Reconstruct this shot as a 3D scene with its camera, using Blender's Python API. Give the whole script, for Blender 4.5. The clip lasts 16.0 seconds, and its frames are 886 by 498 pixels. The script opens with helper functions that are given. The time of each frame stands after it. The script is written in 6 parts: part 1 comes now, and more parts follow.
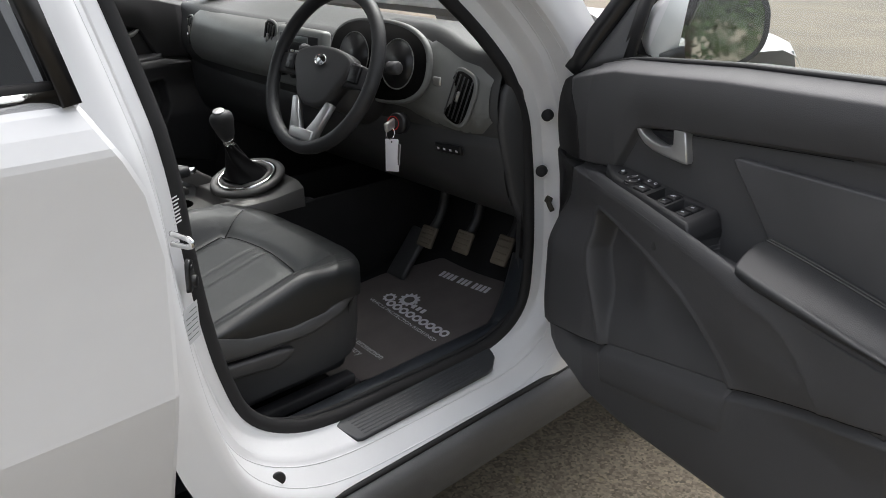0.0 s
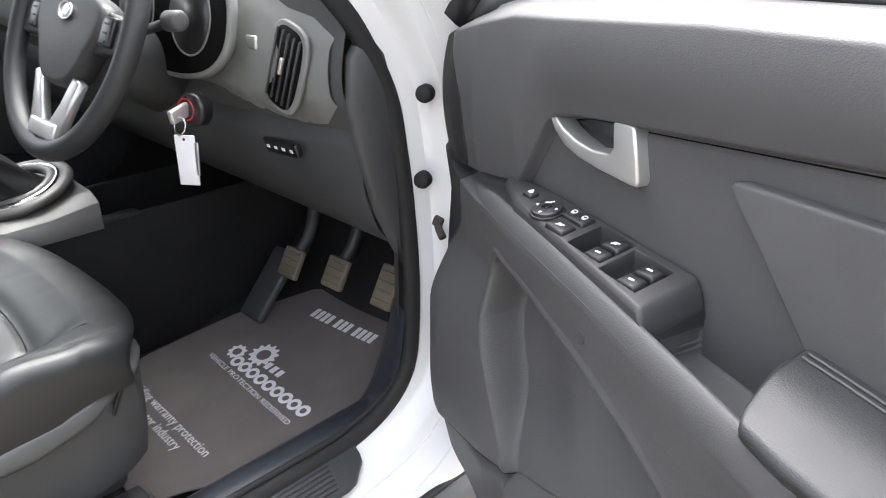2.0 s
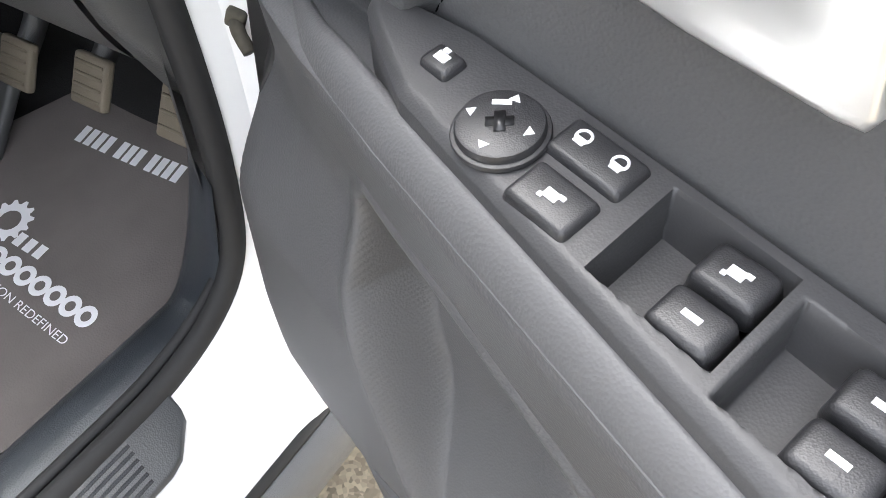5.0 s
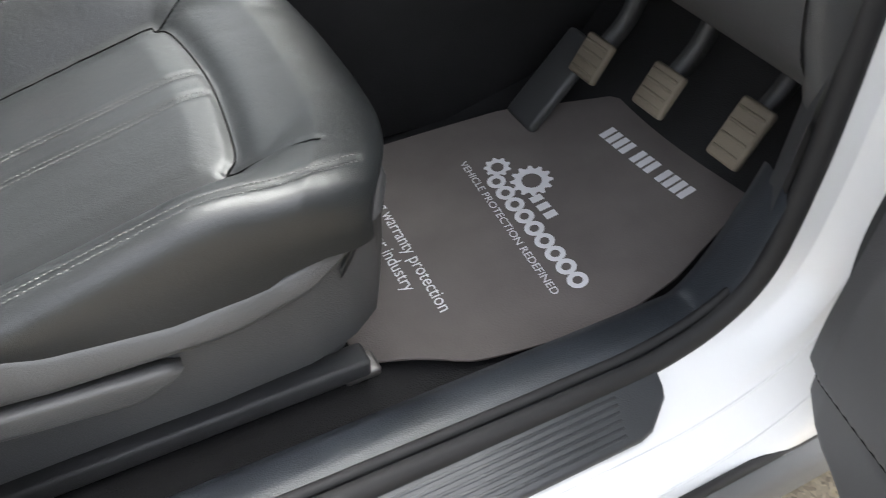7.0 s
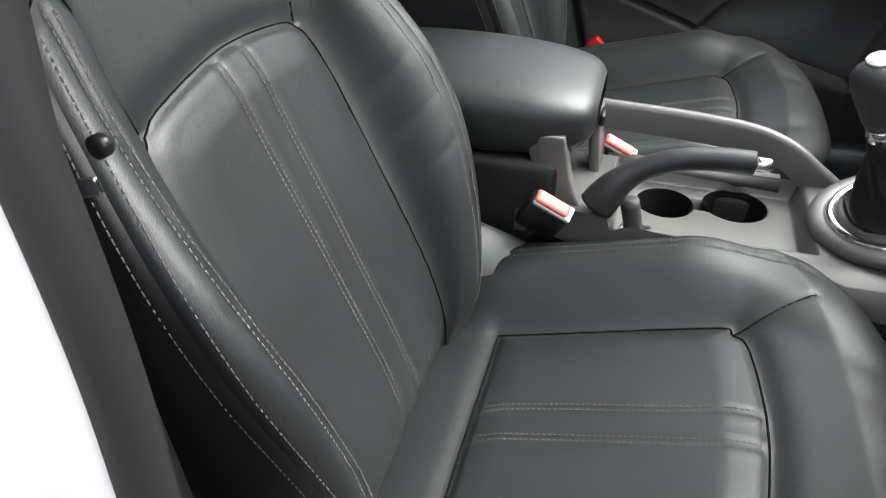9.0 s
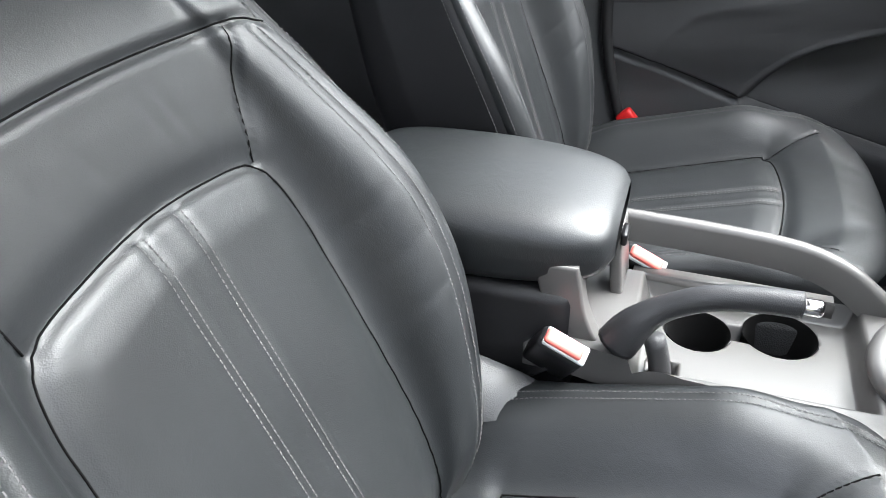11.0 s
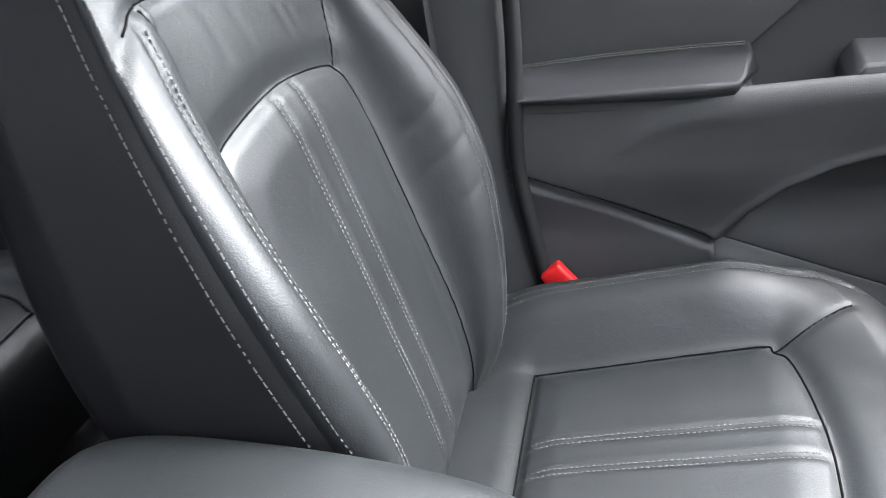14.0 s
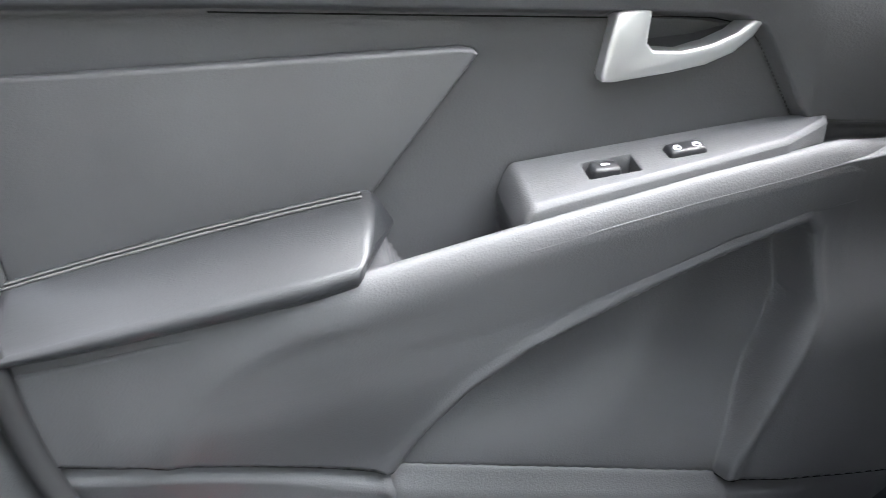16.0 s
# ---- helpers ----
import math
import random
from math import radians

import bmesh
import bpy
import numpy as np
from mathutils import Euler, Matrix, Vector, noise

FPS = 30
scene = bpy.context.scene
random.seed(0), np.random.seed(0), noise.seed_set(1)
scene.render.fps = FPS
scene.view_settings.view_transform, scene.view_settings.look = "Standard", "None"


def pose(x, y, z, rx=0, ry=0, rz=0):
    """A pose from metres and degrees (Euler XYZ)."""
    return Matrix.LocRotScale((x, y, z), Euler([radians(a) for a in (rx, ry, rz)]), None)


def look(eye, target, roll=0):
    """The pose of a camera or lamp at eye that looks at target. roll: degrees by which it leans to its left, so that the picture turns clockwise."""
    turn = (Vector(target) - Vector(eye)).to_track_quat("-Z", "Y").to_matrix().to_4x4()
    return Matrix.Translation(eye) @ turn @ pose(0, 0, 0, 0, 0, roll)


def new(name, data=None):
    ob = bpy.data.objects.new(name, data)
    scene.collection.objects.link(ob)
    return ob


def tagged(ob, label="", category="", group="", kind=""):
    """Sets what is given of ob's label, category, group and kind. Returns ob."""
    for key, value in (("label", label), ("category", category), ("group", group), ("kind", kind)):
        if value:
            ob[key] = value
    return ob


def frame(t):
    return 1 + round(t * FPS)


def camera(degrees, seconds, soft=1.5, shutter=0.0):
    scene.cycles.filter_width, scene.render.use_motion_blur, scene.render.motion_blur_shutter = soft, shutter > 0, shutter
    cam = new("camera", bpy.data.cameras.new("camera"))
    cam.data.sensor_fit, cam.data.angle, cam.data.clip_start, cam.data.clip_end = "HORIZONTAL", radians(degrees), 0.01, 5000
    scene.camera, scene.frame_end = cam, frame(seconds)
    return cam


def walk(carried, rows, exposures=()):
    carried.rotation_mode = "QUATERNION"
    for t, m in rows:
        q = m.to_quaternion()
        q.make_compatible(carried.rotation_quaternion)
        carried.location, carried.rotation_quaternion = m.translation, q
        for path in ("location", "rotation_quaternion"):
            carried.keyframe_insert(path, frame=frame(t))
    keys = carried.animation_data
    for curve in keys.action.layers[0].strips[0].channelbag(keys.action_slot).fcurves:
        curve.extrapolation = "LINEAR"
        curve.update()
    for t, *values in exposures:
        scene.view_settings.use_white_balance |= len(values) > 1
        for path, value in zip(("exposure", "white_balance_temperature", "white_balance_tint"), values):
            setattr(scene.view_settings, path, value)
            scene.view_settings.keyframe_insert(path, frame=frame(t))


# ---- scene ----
cam = camera(59.9, 16.0, soft=0.6, shutter=0.15)
EXPOSURES = [(0.0, 0.45, 6450, 11), (0.5, 0.55, 6450, 11), (1.0, 1.0, 6500, 14), (1.5, 1.75, 6350, 12), (2.0, 2.3, 6400, 12), (2.5, 2.75, 6400, 11), (3.0, 3.0, 6450, 10), (5.5, 2.8, 6500, 10), (6.5, 2.4, 6450, 10), (7.0, 2.3, 6450, 10), (7.5, 2.5, 6400, 10), (8.0, 1.85, 6400, 11), (8.5, 1.4, 6400, 10), (9.0, 1.55, 6400, 10), (9.5, 2.3, 6350, 10), (12.0, 2.3, 6150, 11), (13.0, 2.5, 6150, 11), (14.5, 2.7, 6150, 13), (15.0, 2.7, 6150, 13), (15.5, 3.1, 6150, 11), (16.0, 4.0, 6200, 10)]
SKY = 0.27
PATH = [
    (0, (1.78, 0.066, 1.37), (0.454, 1.349, 0.597), 0.8),
    (0.5, (1.721, 0.136, 1.351), (0.399, 1.411, 0.56), 0.9),
    (1, (1.655, 0.27, 1.319), (0.353, 1.558, 0.517), 1.0),
    (1.5, (1.616, 0.454, 1.285), (0.328, 1.749, 0.471), 0.8),
    (2, (1.491, 0.626, 1.247), (0.242, 1.943, 0.407), 0.4),
    (2.5, (1.338, 0.809, 1.205), (0.264, 2.203, 0.254), 1.4),
    (3, (1.258, 0.95, 1.14), (0.304, 2.263, -0.03), 1.4),
    (5.5, (1.146, 1.029, 1.127), (0.474, 2.162, -0.378), 1.3),
    (6, (1.12, 0.972, 1.119), (0.333, 2.049, -0.371), 3.3),
    (6.5, (1.106, 0.864, 1.123), (0.051, 1.78, -0.308), 2.9),
    (7, (1.072, 0.775, 1.121), (-0.193, 1.477, -0.259), 2.3),
    (7.5, (1.052, 0.689, 1.112), (-0.377, 1.144, -0.212), 2.5),
    (8, (1.043, 0.678, 1.131), (-0.508, 0.832, -0.123), 1.8),
    (8.5, (0.99, 0.724, 1.178), (-0.608, 0.521, -0.006), 0.5),
    (9, (0.895, 0.728, 1.223), (-0.696, 0.302, 0.089), 0.8),
    (9.6, (0.833, 0.706, 1.294), (-0.757, 0.211, 0.187), 0.3),
    (12, (0.592, 0.75, 1.25), (-0.995, 0.19, 0.169), -1.8),
    (12.5, (0.497, 0.713, 1.253), (-1.133, 0.288, 0.174), -1.6),
    (13, (0.39, 0.661, 1.25), (-1.302, 0.262, 0.261), -1.2),
    (13.5, (0.318, 0.667, 1.237), (-1.403, 0.239, 0.311), -1.8),
    (14, (0.178, 0.681, 1.185), (-1.532, 0.275, 0.232), -2.6),
    (14.5, (0.099, 0.698, 1.143), (-1.651, 0.418, 0.217), -2.3),
    (15, (-0.002, 0.704, 1.154), (-1.757, 0.497, 0.217), -3.2),
    (15.2, (-0.056, 0.72, 1.154), (-1.825, 0.557, 0.235), -3.5),
    (15.5, (-0.144, 0.755, 1.165), (-1.925, 0.7, 0.257), -4.3),
    (15.8, (-0.208, 0.795, 1.176), (-1.987, 0.889, 0.267), -4.8),
    (16, (-0.235, 0.805, 1.168), (-2.012, 1.071, 0.288), -4.7),
]
walk(cam, [(t, look(eye, target, roll)) for t, eye, target, roll in PATH], EXPOSURES)

# ---------------------------------------------------------------- light
world = bpy.data.worlds.new("sky")
scene.world = world
world.use_nodes = True
wt = world.node_tree
sky = wt.nodes.new("ShaderNodeTexSky")
sky.sky_type = "NISHITA"
sky.sun_disc = False
SUN_EL, SUN_AZ = radians(56), radians(-30)
sky.sun_elevation, sky.sun_rotation = SUN_EL, SUN_AZ
sky.dust_density = 6.0
sky.air_density = 1.0
soft = wt.nodes.new("ShaderNodeHueSaturation")
soft.inputs["Saturation"].default_value = 0.25
wt.links.new(sky.outputs[0], soft.inputs["Color"])
wt.links.new(soft.outputs[0], wt.nodes["Background"].inputs[0])
wt.nodes["Background"].inputs[1].default_value = SKY
sun_data = bpy.data.lights.new("sun", "SUN")
sun_data.energy, sun_data.angle, sun_data.color = 1.35, radians(90), (1.0, 0.97, 0.93)
sun = new("sun", sun_data)
sun.matrix_basis = look((0, 0, 0), (-math.sin(SUN_AZ) * math.cos(SUN_EL), -math.cos(SUN_AZ) * math.cos(SUN_EL), -math.sin(SUN_EL)))


# ---------------------------------------------------------------- materials
def material(name, colour, rough=0.5, metal=0.0, grain=0.0, grain_size=900.0, blotch=0.12, blotch_size=9.0, spec=0.5, coat=0.0, wrinkle=0.0, wrinkle_size=40.0):
    m = bpy.data.materials.new(name)
    m.use_nodes = True
    nt = m.node_tree
    b = nt.nodes["Principled BSDF"]
    b.inputs["Metallic"].default_value = metal
    b.inputs["Specular IOR Level"].default_value = spec
    b.inputs["Coat Weight"].default_value = coat
    b.inputs["Coat Roughness"].default_value = 0.08
    co = nt.nodes.new("ShaderNodeTexCoord")
    big = nt.nodes.new("ShaderNodeTexNoise")
    big.inputs["Scale"].default_value = blotch_size
    big.inputs["Detail"].default_value = 6
    nt.links.new(co.outputs["Object"], big.inputs["Vector"])
    ramp = nt.nodes.new("ShaderNodeMapRange")
    ramp.inputs["From Min"].default_value, ramp.inputs["From Max"].default_value = 0.3, 0.7
    ramp.inputs["To Min"].default_value, ramp.inputs["To Max"].default_value = 1 - blotch, 1 + blotch
    nt.links.new(big.outputs["Fac"], ramp.inputs["Value"])
    mul = nt.nodes.new("ShaderNodeVectorMath")
    mul.operation = "SCALE"
    mul.inputs[0].default_value = colour
    nt.links.new(ramp.outputs[0], mul.inputs["Scale"])
    nt.links.new(mul.outputs[0], b.inputs["Base Color"])
    rr = nt.nodes.new("ShaderNodeMapRange")
    rr.inputs["From Min"].default_value, rr.inputs["From Max"].default_value = 0.3, 0.7
    rr.inputs["To Min"].default_value, rr.inputs["To Max"].default_value = max(0.02, rough - 0.025), min(1, rough + 0.025)
    nt.links.new(big.outputs["Fac"], rr.inputs["Value"])
    nt.links.new(rr.outputs[0], b.inputs["Roughness"])
    if grain:
        vo = nt.nodes.new("ShaderNodeTexVoronoi")
        vo.inputs["Scale"].default_value = grain_size
        nt.links.new(co.outputs["Object"], vo.inputs["Vector"])
        bump = nt.nodes.new("ShaderNodeBump")
        bump.inputs["Strength"].default_value = grain
        bump.inputs["Distance"].default_value = 0.0006
        nt.links.new(vo.outputs["Distance"], bump.inputs["Height"])
        last = bump
        if wrinkle:
            wn = nt.nodes.new("ShaderNodeTexNoise")
            wn.inputs["Scale"].default_value = wrinkle_size
            wn.inputs["Detail"].default_value = 3
            wn.inputs["Distortion"].default_value = 1.2
            nt.links.new(co.outputs["Object"], wn.inputs["Vector"])
            b2 = nt.nodes.new("ShaderNodeBump")
            b2.inputs["Strength"].default_value = wrinkle
            b2.inputs["Distance"].default_value = 0.004
            nt.links.new(wn.outputs["Fac"], b2.inputs["Height"])
            nt.links.new(b2.outputs[0], bump.inputs["Normal"])
        nt.links.new(last.outputs[0], b.inputs["Normal"])
    return m


def glass_material(name, colour, alpha_mix):
    m = bpy.data.materials.new(name)
    m.use_nodes = True
    nt = m.node_tree
    nt.nodes.remove(nt.nodes["Principled BSDF"])
    tr = nt.nodes.new("ShaderNodeBsdfTransparent")
    tr.inputs[0].default_value = (*colour, 1)
    gl = nt.nodes.new("ShaderNodeBsdfGlossy")
    gl.inputs["Roughness"].default_value = 0.02
    fr = nt.nodes.new("ShaderNodeFresnel")
    fr.inputs[0].default_value = 1.45
    mx = nt.nodes.new("ShaderNodeMixShader")
    nt.links.new(fr.outputs[0], mx.inputs[0])
    nt.links.new(tr.outputs[0], mx.inputs[1])
    nt.links.new(gl.outputs[0], mx.inputs[2])
    nt.links.new(mx.outputs[0], nt.nodes["Material Output"].inputs[0])
    return m


LEATHER = material("black_leather", (0.0105, 0.0125, 0.0135), 0.45, grain=0.2, grain_size=900, wrinkle=0.10, wrinkle_size=45, spec=0.75)
LEATHER_SIDE = material("black_vinyl", (0.024, 0.025, 0.027), 0.46, grain=0.3, grain_size=800)
SHELL = material("matt_black_vinyl", (0.008, 0.008, 0.009), 0.5, grain=0.15, grain_size=900, spec=0.4)
THREAD = material("grey_thread", (0.088, 0.088, 0.087), 0.8)
TRIM = material("charcoal_plastic", (0.072, 0.072, 0.075), 0.58, grain=0.3, grain_size=650, blotch=0.05, spec=0.4)
TRIM_SOFT = material("charcoal_soft_trim", (0.072, 0.072, 0.075), 0.55, grain=0.25, grain_size=800)
STEEL = material("bare_steel", (0.35, 0.34, 0.33), 0.4, metal=0.9, blotch=0.25, blotch_size=30)
TRIM_SHIELD = material("shield_plastic", (0.075, 0.076, 0.078), 0.45, grain=0.4, grain_size=700)
TRIM_PLATE = material("black_switch_plate", (0.032, 0.032, 0.034), 0.5, grain=0.12, grain_size=900)
TRIM_DARK = material("black_plastic", (0.048, 0.049, 0.051), 0.5, grain=0.3, grain_size=700)
GLOSSY = material("smooth_black_plastic", (0.012, 0.012, 0.013), 0.3)
RUBBER = material("black_rubber", (0.020, 0.020, 0.021), 0.7, spec=0.3)
CARPET = material("black_carpet", (0.026, 0.026, 0.027), 0.95, grain=1.0, grain_size=500, spec=0.1)
MAT = material("brown_grey_mat", (0.135, 0.12, 0.115), 0.75, grain=0.5, grain_size=420, blotch=0.15, spec=0.3)
PRINT = material("white_print", (0.75, 0.75, 0.78), 0.6)
WHITE = material("white_car_paint", (0.78, 0.79, 0.80), 0.3, coat=0.6, blotch=0.02)
SILVER = material("satin_silver", (0.62, 0.62, 0.61), 0.32, metal=0.75, blotch=0.04)
CONSOLE = material("silver_grey_console", (0.125, 0.122, 0.118), 0.42, metal=0.35, blotch=0.05, grain=0.08)
DASH_GREY = material("graphite_dash", (0.20, 0.206, 0.202), 0.5, metal=0.2, grain=0.2)
CHROME = material("chrome", (0.75, 0.75, 0.75), 0.12, metal=1.0, blotch=0.02)
RED = material("red_plastic", (0.75, 0.02, 0.02), 0.4, blotch=0.04)
PEDAL = material("worn_pedal_rubber", (0.155, 0.132, 0.10), 0.7, grain=0.5)
HEADLINER = material("grey_headliner", (0.26, 0.255, 0.245), 0.9)
ROCKER = material("grey_rocker_plastic", (0.09, 0.092, 0.095), 0.55, grain=0.5)
MIRROR = material("mirror_glass", (0.85, 0.86, 0.86), 0.02, metal=1.0, blotch=0.0)
GLASS = glass_material("clear_glass", (0.86, 0.9, 0.88), 0.1)
TINT = glass_material("privacy_glass", (0.35, 0.36, 0.37), 0.1)


PILLAR = material("pillar_plastic", (0.016, 0.018, 0.022), 0.65, grain=0.35, grain_size=700, spec=0.25)
PILLAR_PALE = material("pale_pillar_plastic", (0.30, 0.29, 0.27), 0.7, grain=0.3)
SILL = material("sill_plastic", (0.035, 0.038, 0.042), 0.4, grain=0.3, grain_size=600)
SILL_TRIM = material("inner_sill_plastic", (0.024, 0.028, 0.034), 0.36, grain=0.35, grain_size=600, blotch=0.3)
LOOM = material("stained_rubber", (0.045, 0.04, 0.03), 0.8, blotch=0.6, blotch_size=60)
LABEL = material("label_paper", (0.55, 0.57, 0.58), 0.5)
INK = material("dark_ink", (0.02, 0.02, 0.02), 0.6)
# near-black for seams and cup liners; on vents and binnacle its colour paints recess shade
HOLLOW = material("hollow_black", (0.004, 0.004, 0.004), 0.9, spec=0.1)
DASH_MOULD = material("satin_graphite", (0.25, 0.26, 0.25), 0.42, metal=0.25, grain=0.15)
DISPLAY = material("grey_display", (0.18, 0.2, 0.2), 0.25)
TRIM_HUB = material("hub_plastic", (0.035, 0.035, 0.037), 0.5, grain=0.4, grain_size=700)
RED_PALE = material("worn_red_plastic", (0.72, 0.16, 0.13), 0.45, blotch=0.1)
WEB = material("belt_webbing", (0.02, 0.02, 0.021), 0.7, grain=0.8, grain_size=400)
BARK = material("bark", (0.09, 0.07, 0.05), 0.9, grain=1.0, grain_size=60)
LEAF = material("dark_leaf", (0.035, 0.06, 0.02), 0.6, blotch=0.5, blotch_size=2.0)

ASPHALT = material("mossy_asphalt", (0.20, 0.168, 0.12), 0.9, grain=1.0, grain_size=90, blotch=0.25, blotch_size=0.7)
nt = ASPHALT.node_tree
speck = nt.nodes.new("ShaderNodeTexVoronoi")
speck.inputs["Scale"].default_value = 130
nt.links.new(nt.nodes["Texture Coordinate"].outputs["Object"], speck.inputs["Vector"])
moss = nt.nodes.new("ShaderNodeTexNoise")
moss.inputs["Scale"].default_value, moss.inputs["Detail"].default_value = 14, 8
nt.links.new(nt.nodes["Texture Coordinate"].outputs["Object"], moss.inputs["Vector"])
tone = nt.nodes.new("ShaderNodeMix")
tone.data_type = "RGBA"
ramp = nt.nodes.new("ShaderNodeMapRange")
ramp.inputs["From Min"].default_value, ramp.inputs["From Max"].default_value = 0.64, 0.82
nt.links.new(moss.outputs["Fac"], ramp.inputs["Value"])
grey = nt.nodes.new("ShaderNodeMixRGB")
grey.blend_type = "MULTIPLY"
grey.inputs["Fac"].default_value = 0.75
base = nt.nodes["Principled BSDF"].inputs["Base Color"].links[0].from_socket
nt.links.new(base, grey.inputs["Color1"])
bw = nt.nodes.new("ShaderNodeRGBToBW")
nt.links.new(speck.outputs["Color"], bw.inputs[0])
nt.links.new(bw.outputs[0], grey.inputs["Color2"])
nt.links.new(ramp.outputs[0], tone.inputs[0])
nt.links.new(grey.outputs[0], tone.inputs[6])
tone.inputs[7].default_value = (0.16, 0.13, 0.04, 1)
nt.links.new(tone.outputs[2], nt.nodes["Principled BSDF"].inputs["Base Color"])

# ---------------------------------------------------------------- building tools
BASES = {}


def thing(name, at, label, category, group="", kind=""):
    ob = new(name)
    ob.empty_display_size = 0.1
    ob.location = at
    BASES[ob.name] = Vector(at)
    return tagged(ob, label, category, group, kind)


def part(name, bm, mat, parent, label="", smooth=True, angle=None, kind=""):
    me = bpy.data.meshes.new(name)
    root = parent
    while root is not None and root.parent is not None:
        root = root.parent
    if root is not None and root.name in BASES:
        bmesh.ops.translate(bm, vec=-BASES[root.name], verts=bm.verts)
    bm.normal_update()
    bm.to_mesh(me)
    bm.free()
    me.materials.append(mat)
    if smooth:
        me.polygons.foreach_set("use_smooth", [True] * len(me.polygons))
        if angle:
            me.set_sharp_from_angle(angle=radians(angle))
    ob = new(name, me)
    ob.parent = parent
    tagged(ob, label, "", "", kind)
    return ob


def setting(name, bm, mat, label, category, smooth=False):
    me = bpy.data.meshes.new(name)
    bm.normal_update()
    bm.to_mesh(me)
    bm.free()
    me.materials.append(mat)
    if smooth:
        me.polygons.foreach_set("use_smooth", [True] * len(me.polygons))
    return tagged(new(name, me), label, category, "", "structure")


def grid(P, wrap=False, caps=False, flip=False):
    """A skin over an array of points, rows by columns."""
    P = np.asarray([[tuple(q) for q in row] for row in P] if not isinstance(P, np.ndarray) else P, float)
    r, c, _ = P.shape
    k = np.arange(r * c).reshape(r, c)
    nxt = np.roll(k, -1, axis=1)
    f = np.stack([k[:-1], nxt[:-1], nxt[1:], k[1:]], axis=2)
    if not wrap:
        f = f[:, :-1]
    faces = f.reshape(-1, 4)
    faces = (faces[:, ::-1] if flip else faces).tolist()
    if caps:
        ends = [k[0].tolist()[::-1], k[-1].tolist()]
        faces += [e[::-1] for e in ends] if flip else ends
    me = bpy.data.meshes.new("tmp")
    me.from_pydata(P.reshape(-1, 3).tolist(), [], faces)
    bm = bmesh.new()
    bm.from_mesh(me)
    bpy.data.meshes.remove(me)
    return bm


def smoothed(points, n, closed=False):
    """n points along a Catmull-Rom curve through the given ones."""
    p = np.asarray(points, float)
    m = len(p)
    q = np.vstack([p[-1], p, p[0], p[1]]) if closed else np.vstack([2 * p[0] - p[1], p, 2 * p[-1] - p[-2]])
    seg = m if closed else m - 1
    count = max(n, seg) * 6
    t = np.arange(count) / (count - (0 if closed else 1)) * seg
    i = np.minimum(t.astype(int), seg - 1)
    f = (t - i)[:, None]
    a, b, c, d = q[i], q[i + 1], q[i + 2], q[i + 3]
    return spaced(0.5 * (2 * b + (c - a) * f + (2 * a - 5 * b + 4 * c - d) * f * f + (3 * b - a - 3 * c + d) * f ** 3), n, closed)


def spaced(p, n, closed=False):
    p = np.asarray(p, float)
    if closed:
        p = np.vstack([p, p[:1]])
    d = np.concatenate([[0], np.cumsum(np.linalg.norm(np.diff(p, axis=0), axis=1))])
    s = np.linspace(0, d[-1], n + 1)[:-1] if closed else np.linspace(0, d[-1], n)
    return np.stack([np.interp(s, d, p[:, k]) for k in range(p.shape[1])], axis=1)


def tube(path, profile, closed=False, up=(0, 0, 1), caps=True):
    """A profile (list of side, up) or a radius, drawn along a path."""
    p = np.asarray(path, float)
    if not hasattr(profile, "__len__"):
        profile = [(profile * math.cos(a), profile * math.sin(a)) for a in np.linspace(0, 2 * math.pi, 11)[:-1]]
    n = len(p)
    rows = []
    up = np.array(up, float)
    for i in range(n):
        a, b = (p[(i - 1) % n], p[(i + 1) % n]) if closed else (p[max(i - 1, 0)], p[min(i + 1, n - 1)])
        t = (b - a) / (np.linalg.norm(b - a) + 1e-12)
        s = np.cross(t, up)
        s = s / (np.linalg.norm(s) + 1e-12)
        u = np.cross(s, t)
        rows.append([p[i] + s * x + u * y for x, y in profile])
    if closed:
        rows.append(rows[0])
    bm = grid(rows, wrap=True, caps=caps and not closed)
    if closed:
        bmesh.ops.remove_doubles(bm, verts=bm.verts, dist=1e-6)
    bmesh.ops.recalc_face_normals(bm, faces=bm.faces)
    return bm


def rbox(sx, sy, sz, r=0.004, seg=3, m=None, taper=1.0):
    """A box with rounded edges, its middle at the origin of m."""
    bm = bmesh.new()
    bmesh.ops.create_cube(bm, size=1)
    for v in bm.verts:
        k = taper if v.co.z > 0 else 1
        v.co = Vector((v.co.x * sx * k, v.co.y * sy * k, v.co.z * sz))
    if r:
        bmesh.ops.bevel(bm, geom=bm.edges[:], offset=r, segments=seg, profile=0.5, affect="EDGES")
    if m is not None:
        bmesh.ops.transform(bm, matrix=m, verts=bm.verts)
    return bm


def prism(poly, depth, m=None, r=0.0, seg=2):
    """A flat shape (x, y) raised by depth along z, with its edges rounded."""
    bm = bmesh.new()
    lo = [bm.verts.new((x, y, 0)) for x, y in poly]
    hi = [bm.verts.new((x, y, depth)) for x, y in poly]
    n = len(poly)
    bm.faces.new(lo[::-1])
    top = bm.faces.new(hi)
    for i in range(n):
        bm.faces.new((lo[i], lo[(i + 1) % n], hi[(i + 1) % n], hi[i]))
    bmesh.ops.recalc_face_normals(bm, faces=bm.faces)
    if r:
        bmesh.ops.bevel(bm, geom=list(top.edges), offset=r, segments=seg, profile=0.5, affect="EDGES")
    if m is not None:
        bmesh.ops.transform(bm, matrix=m, verts=bm.verts)
    return bm


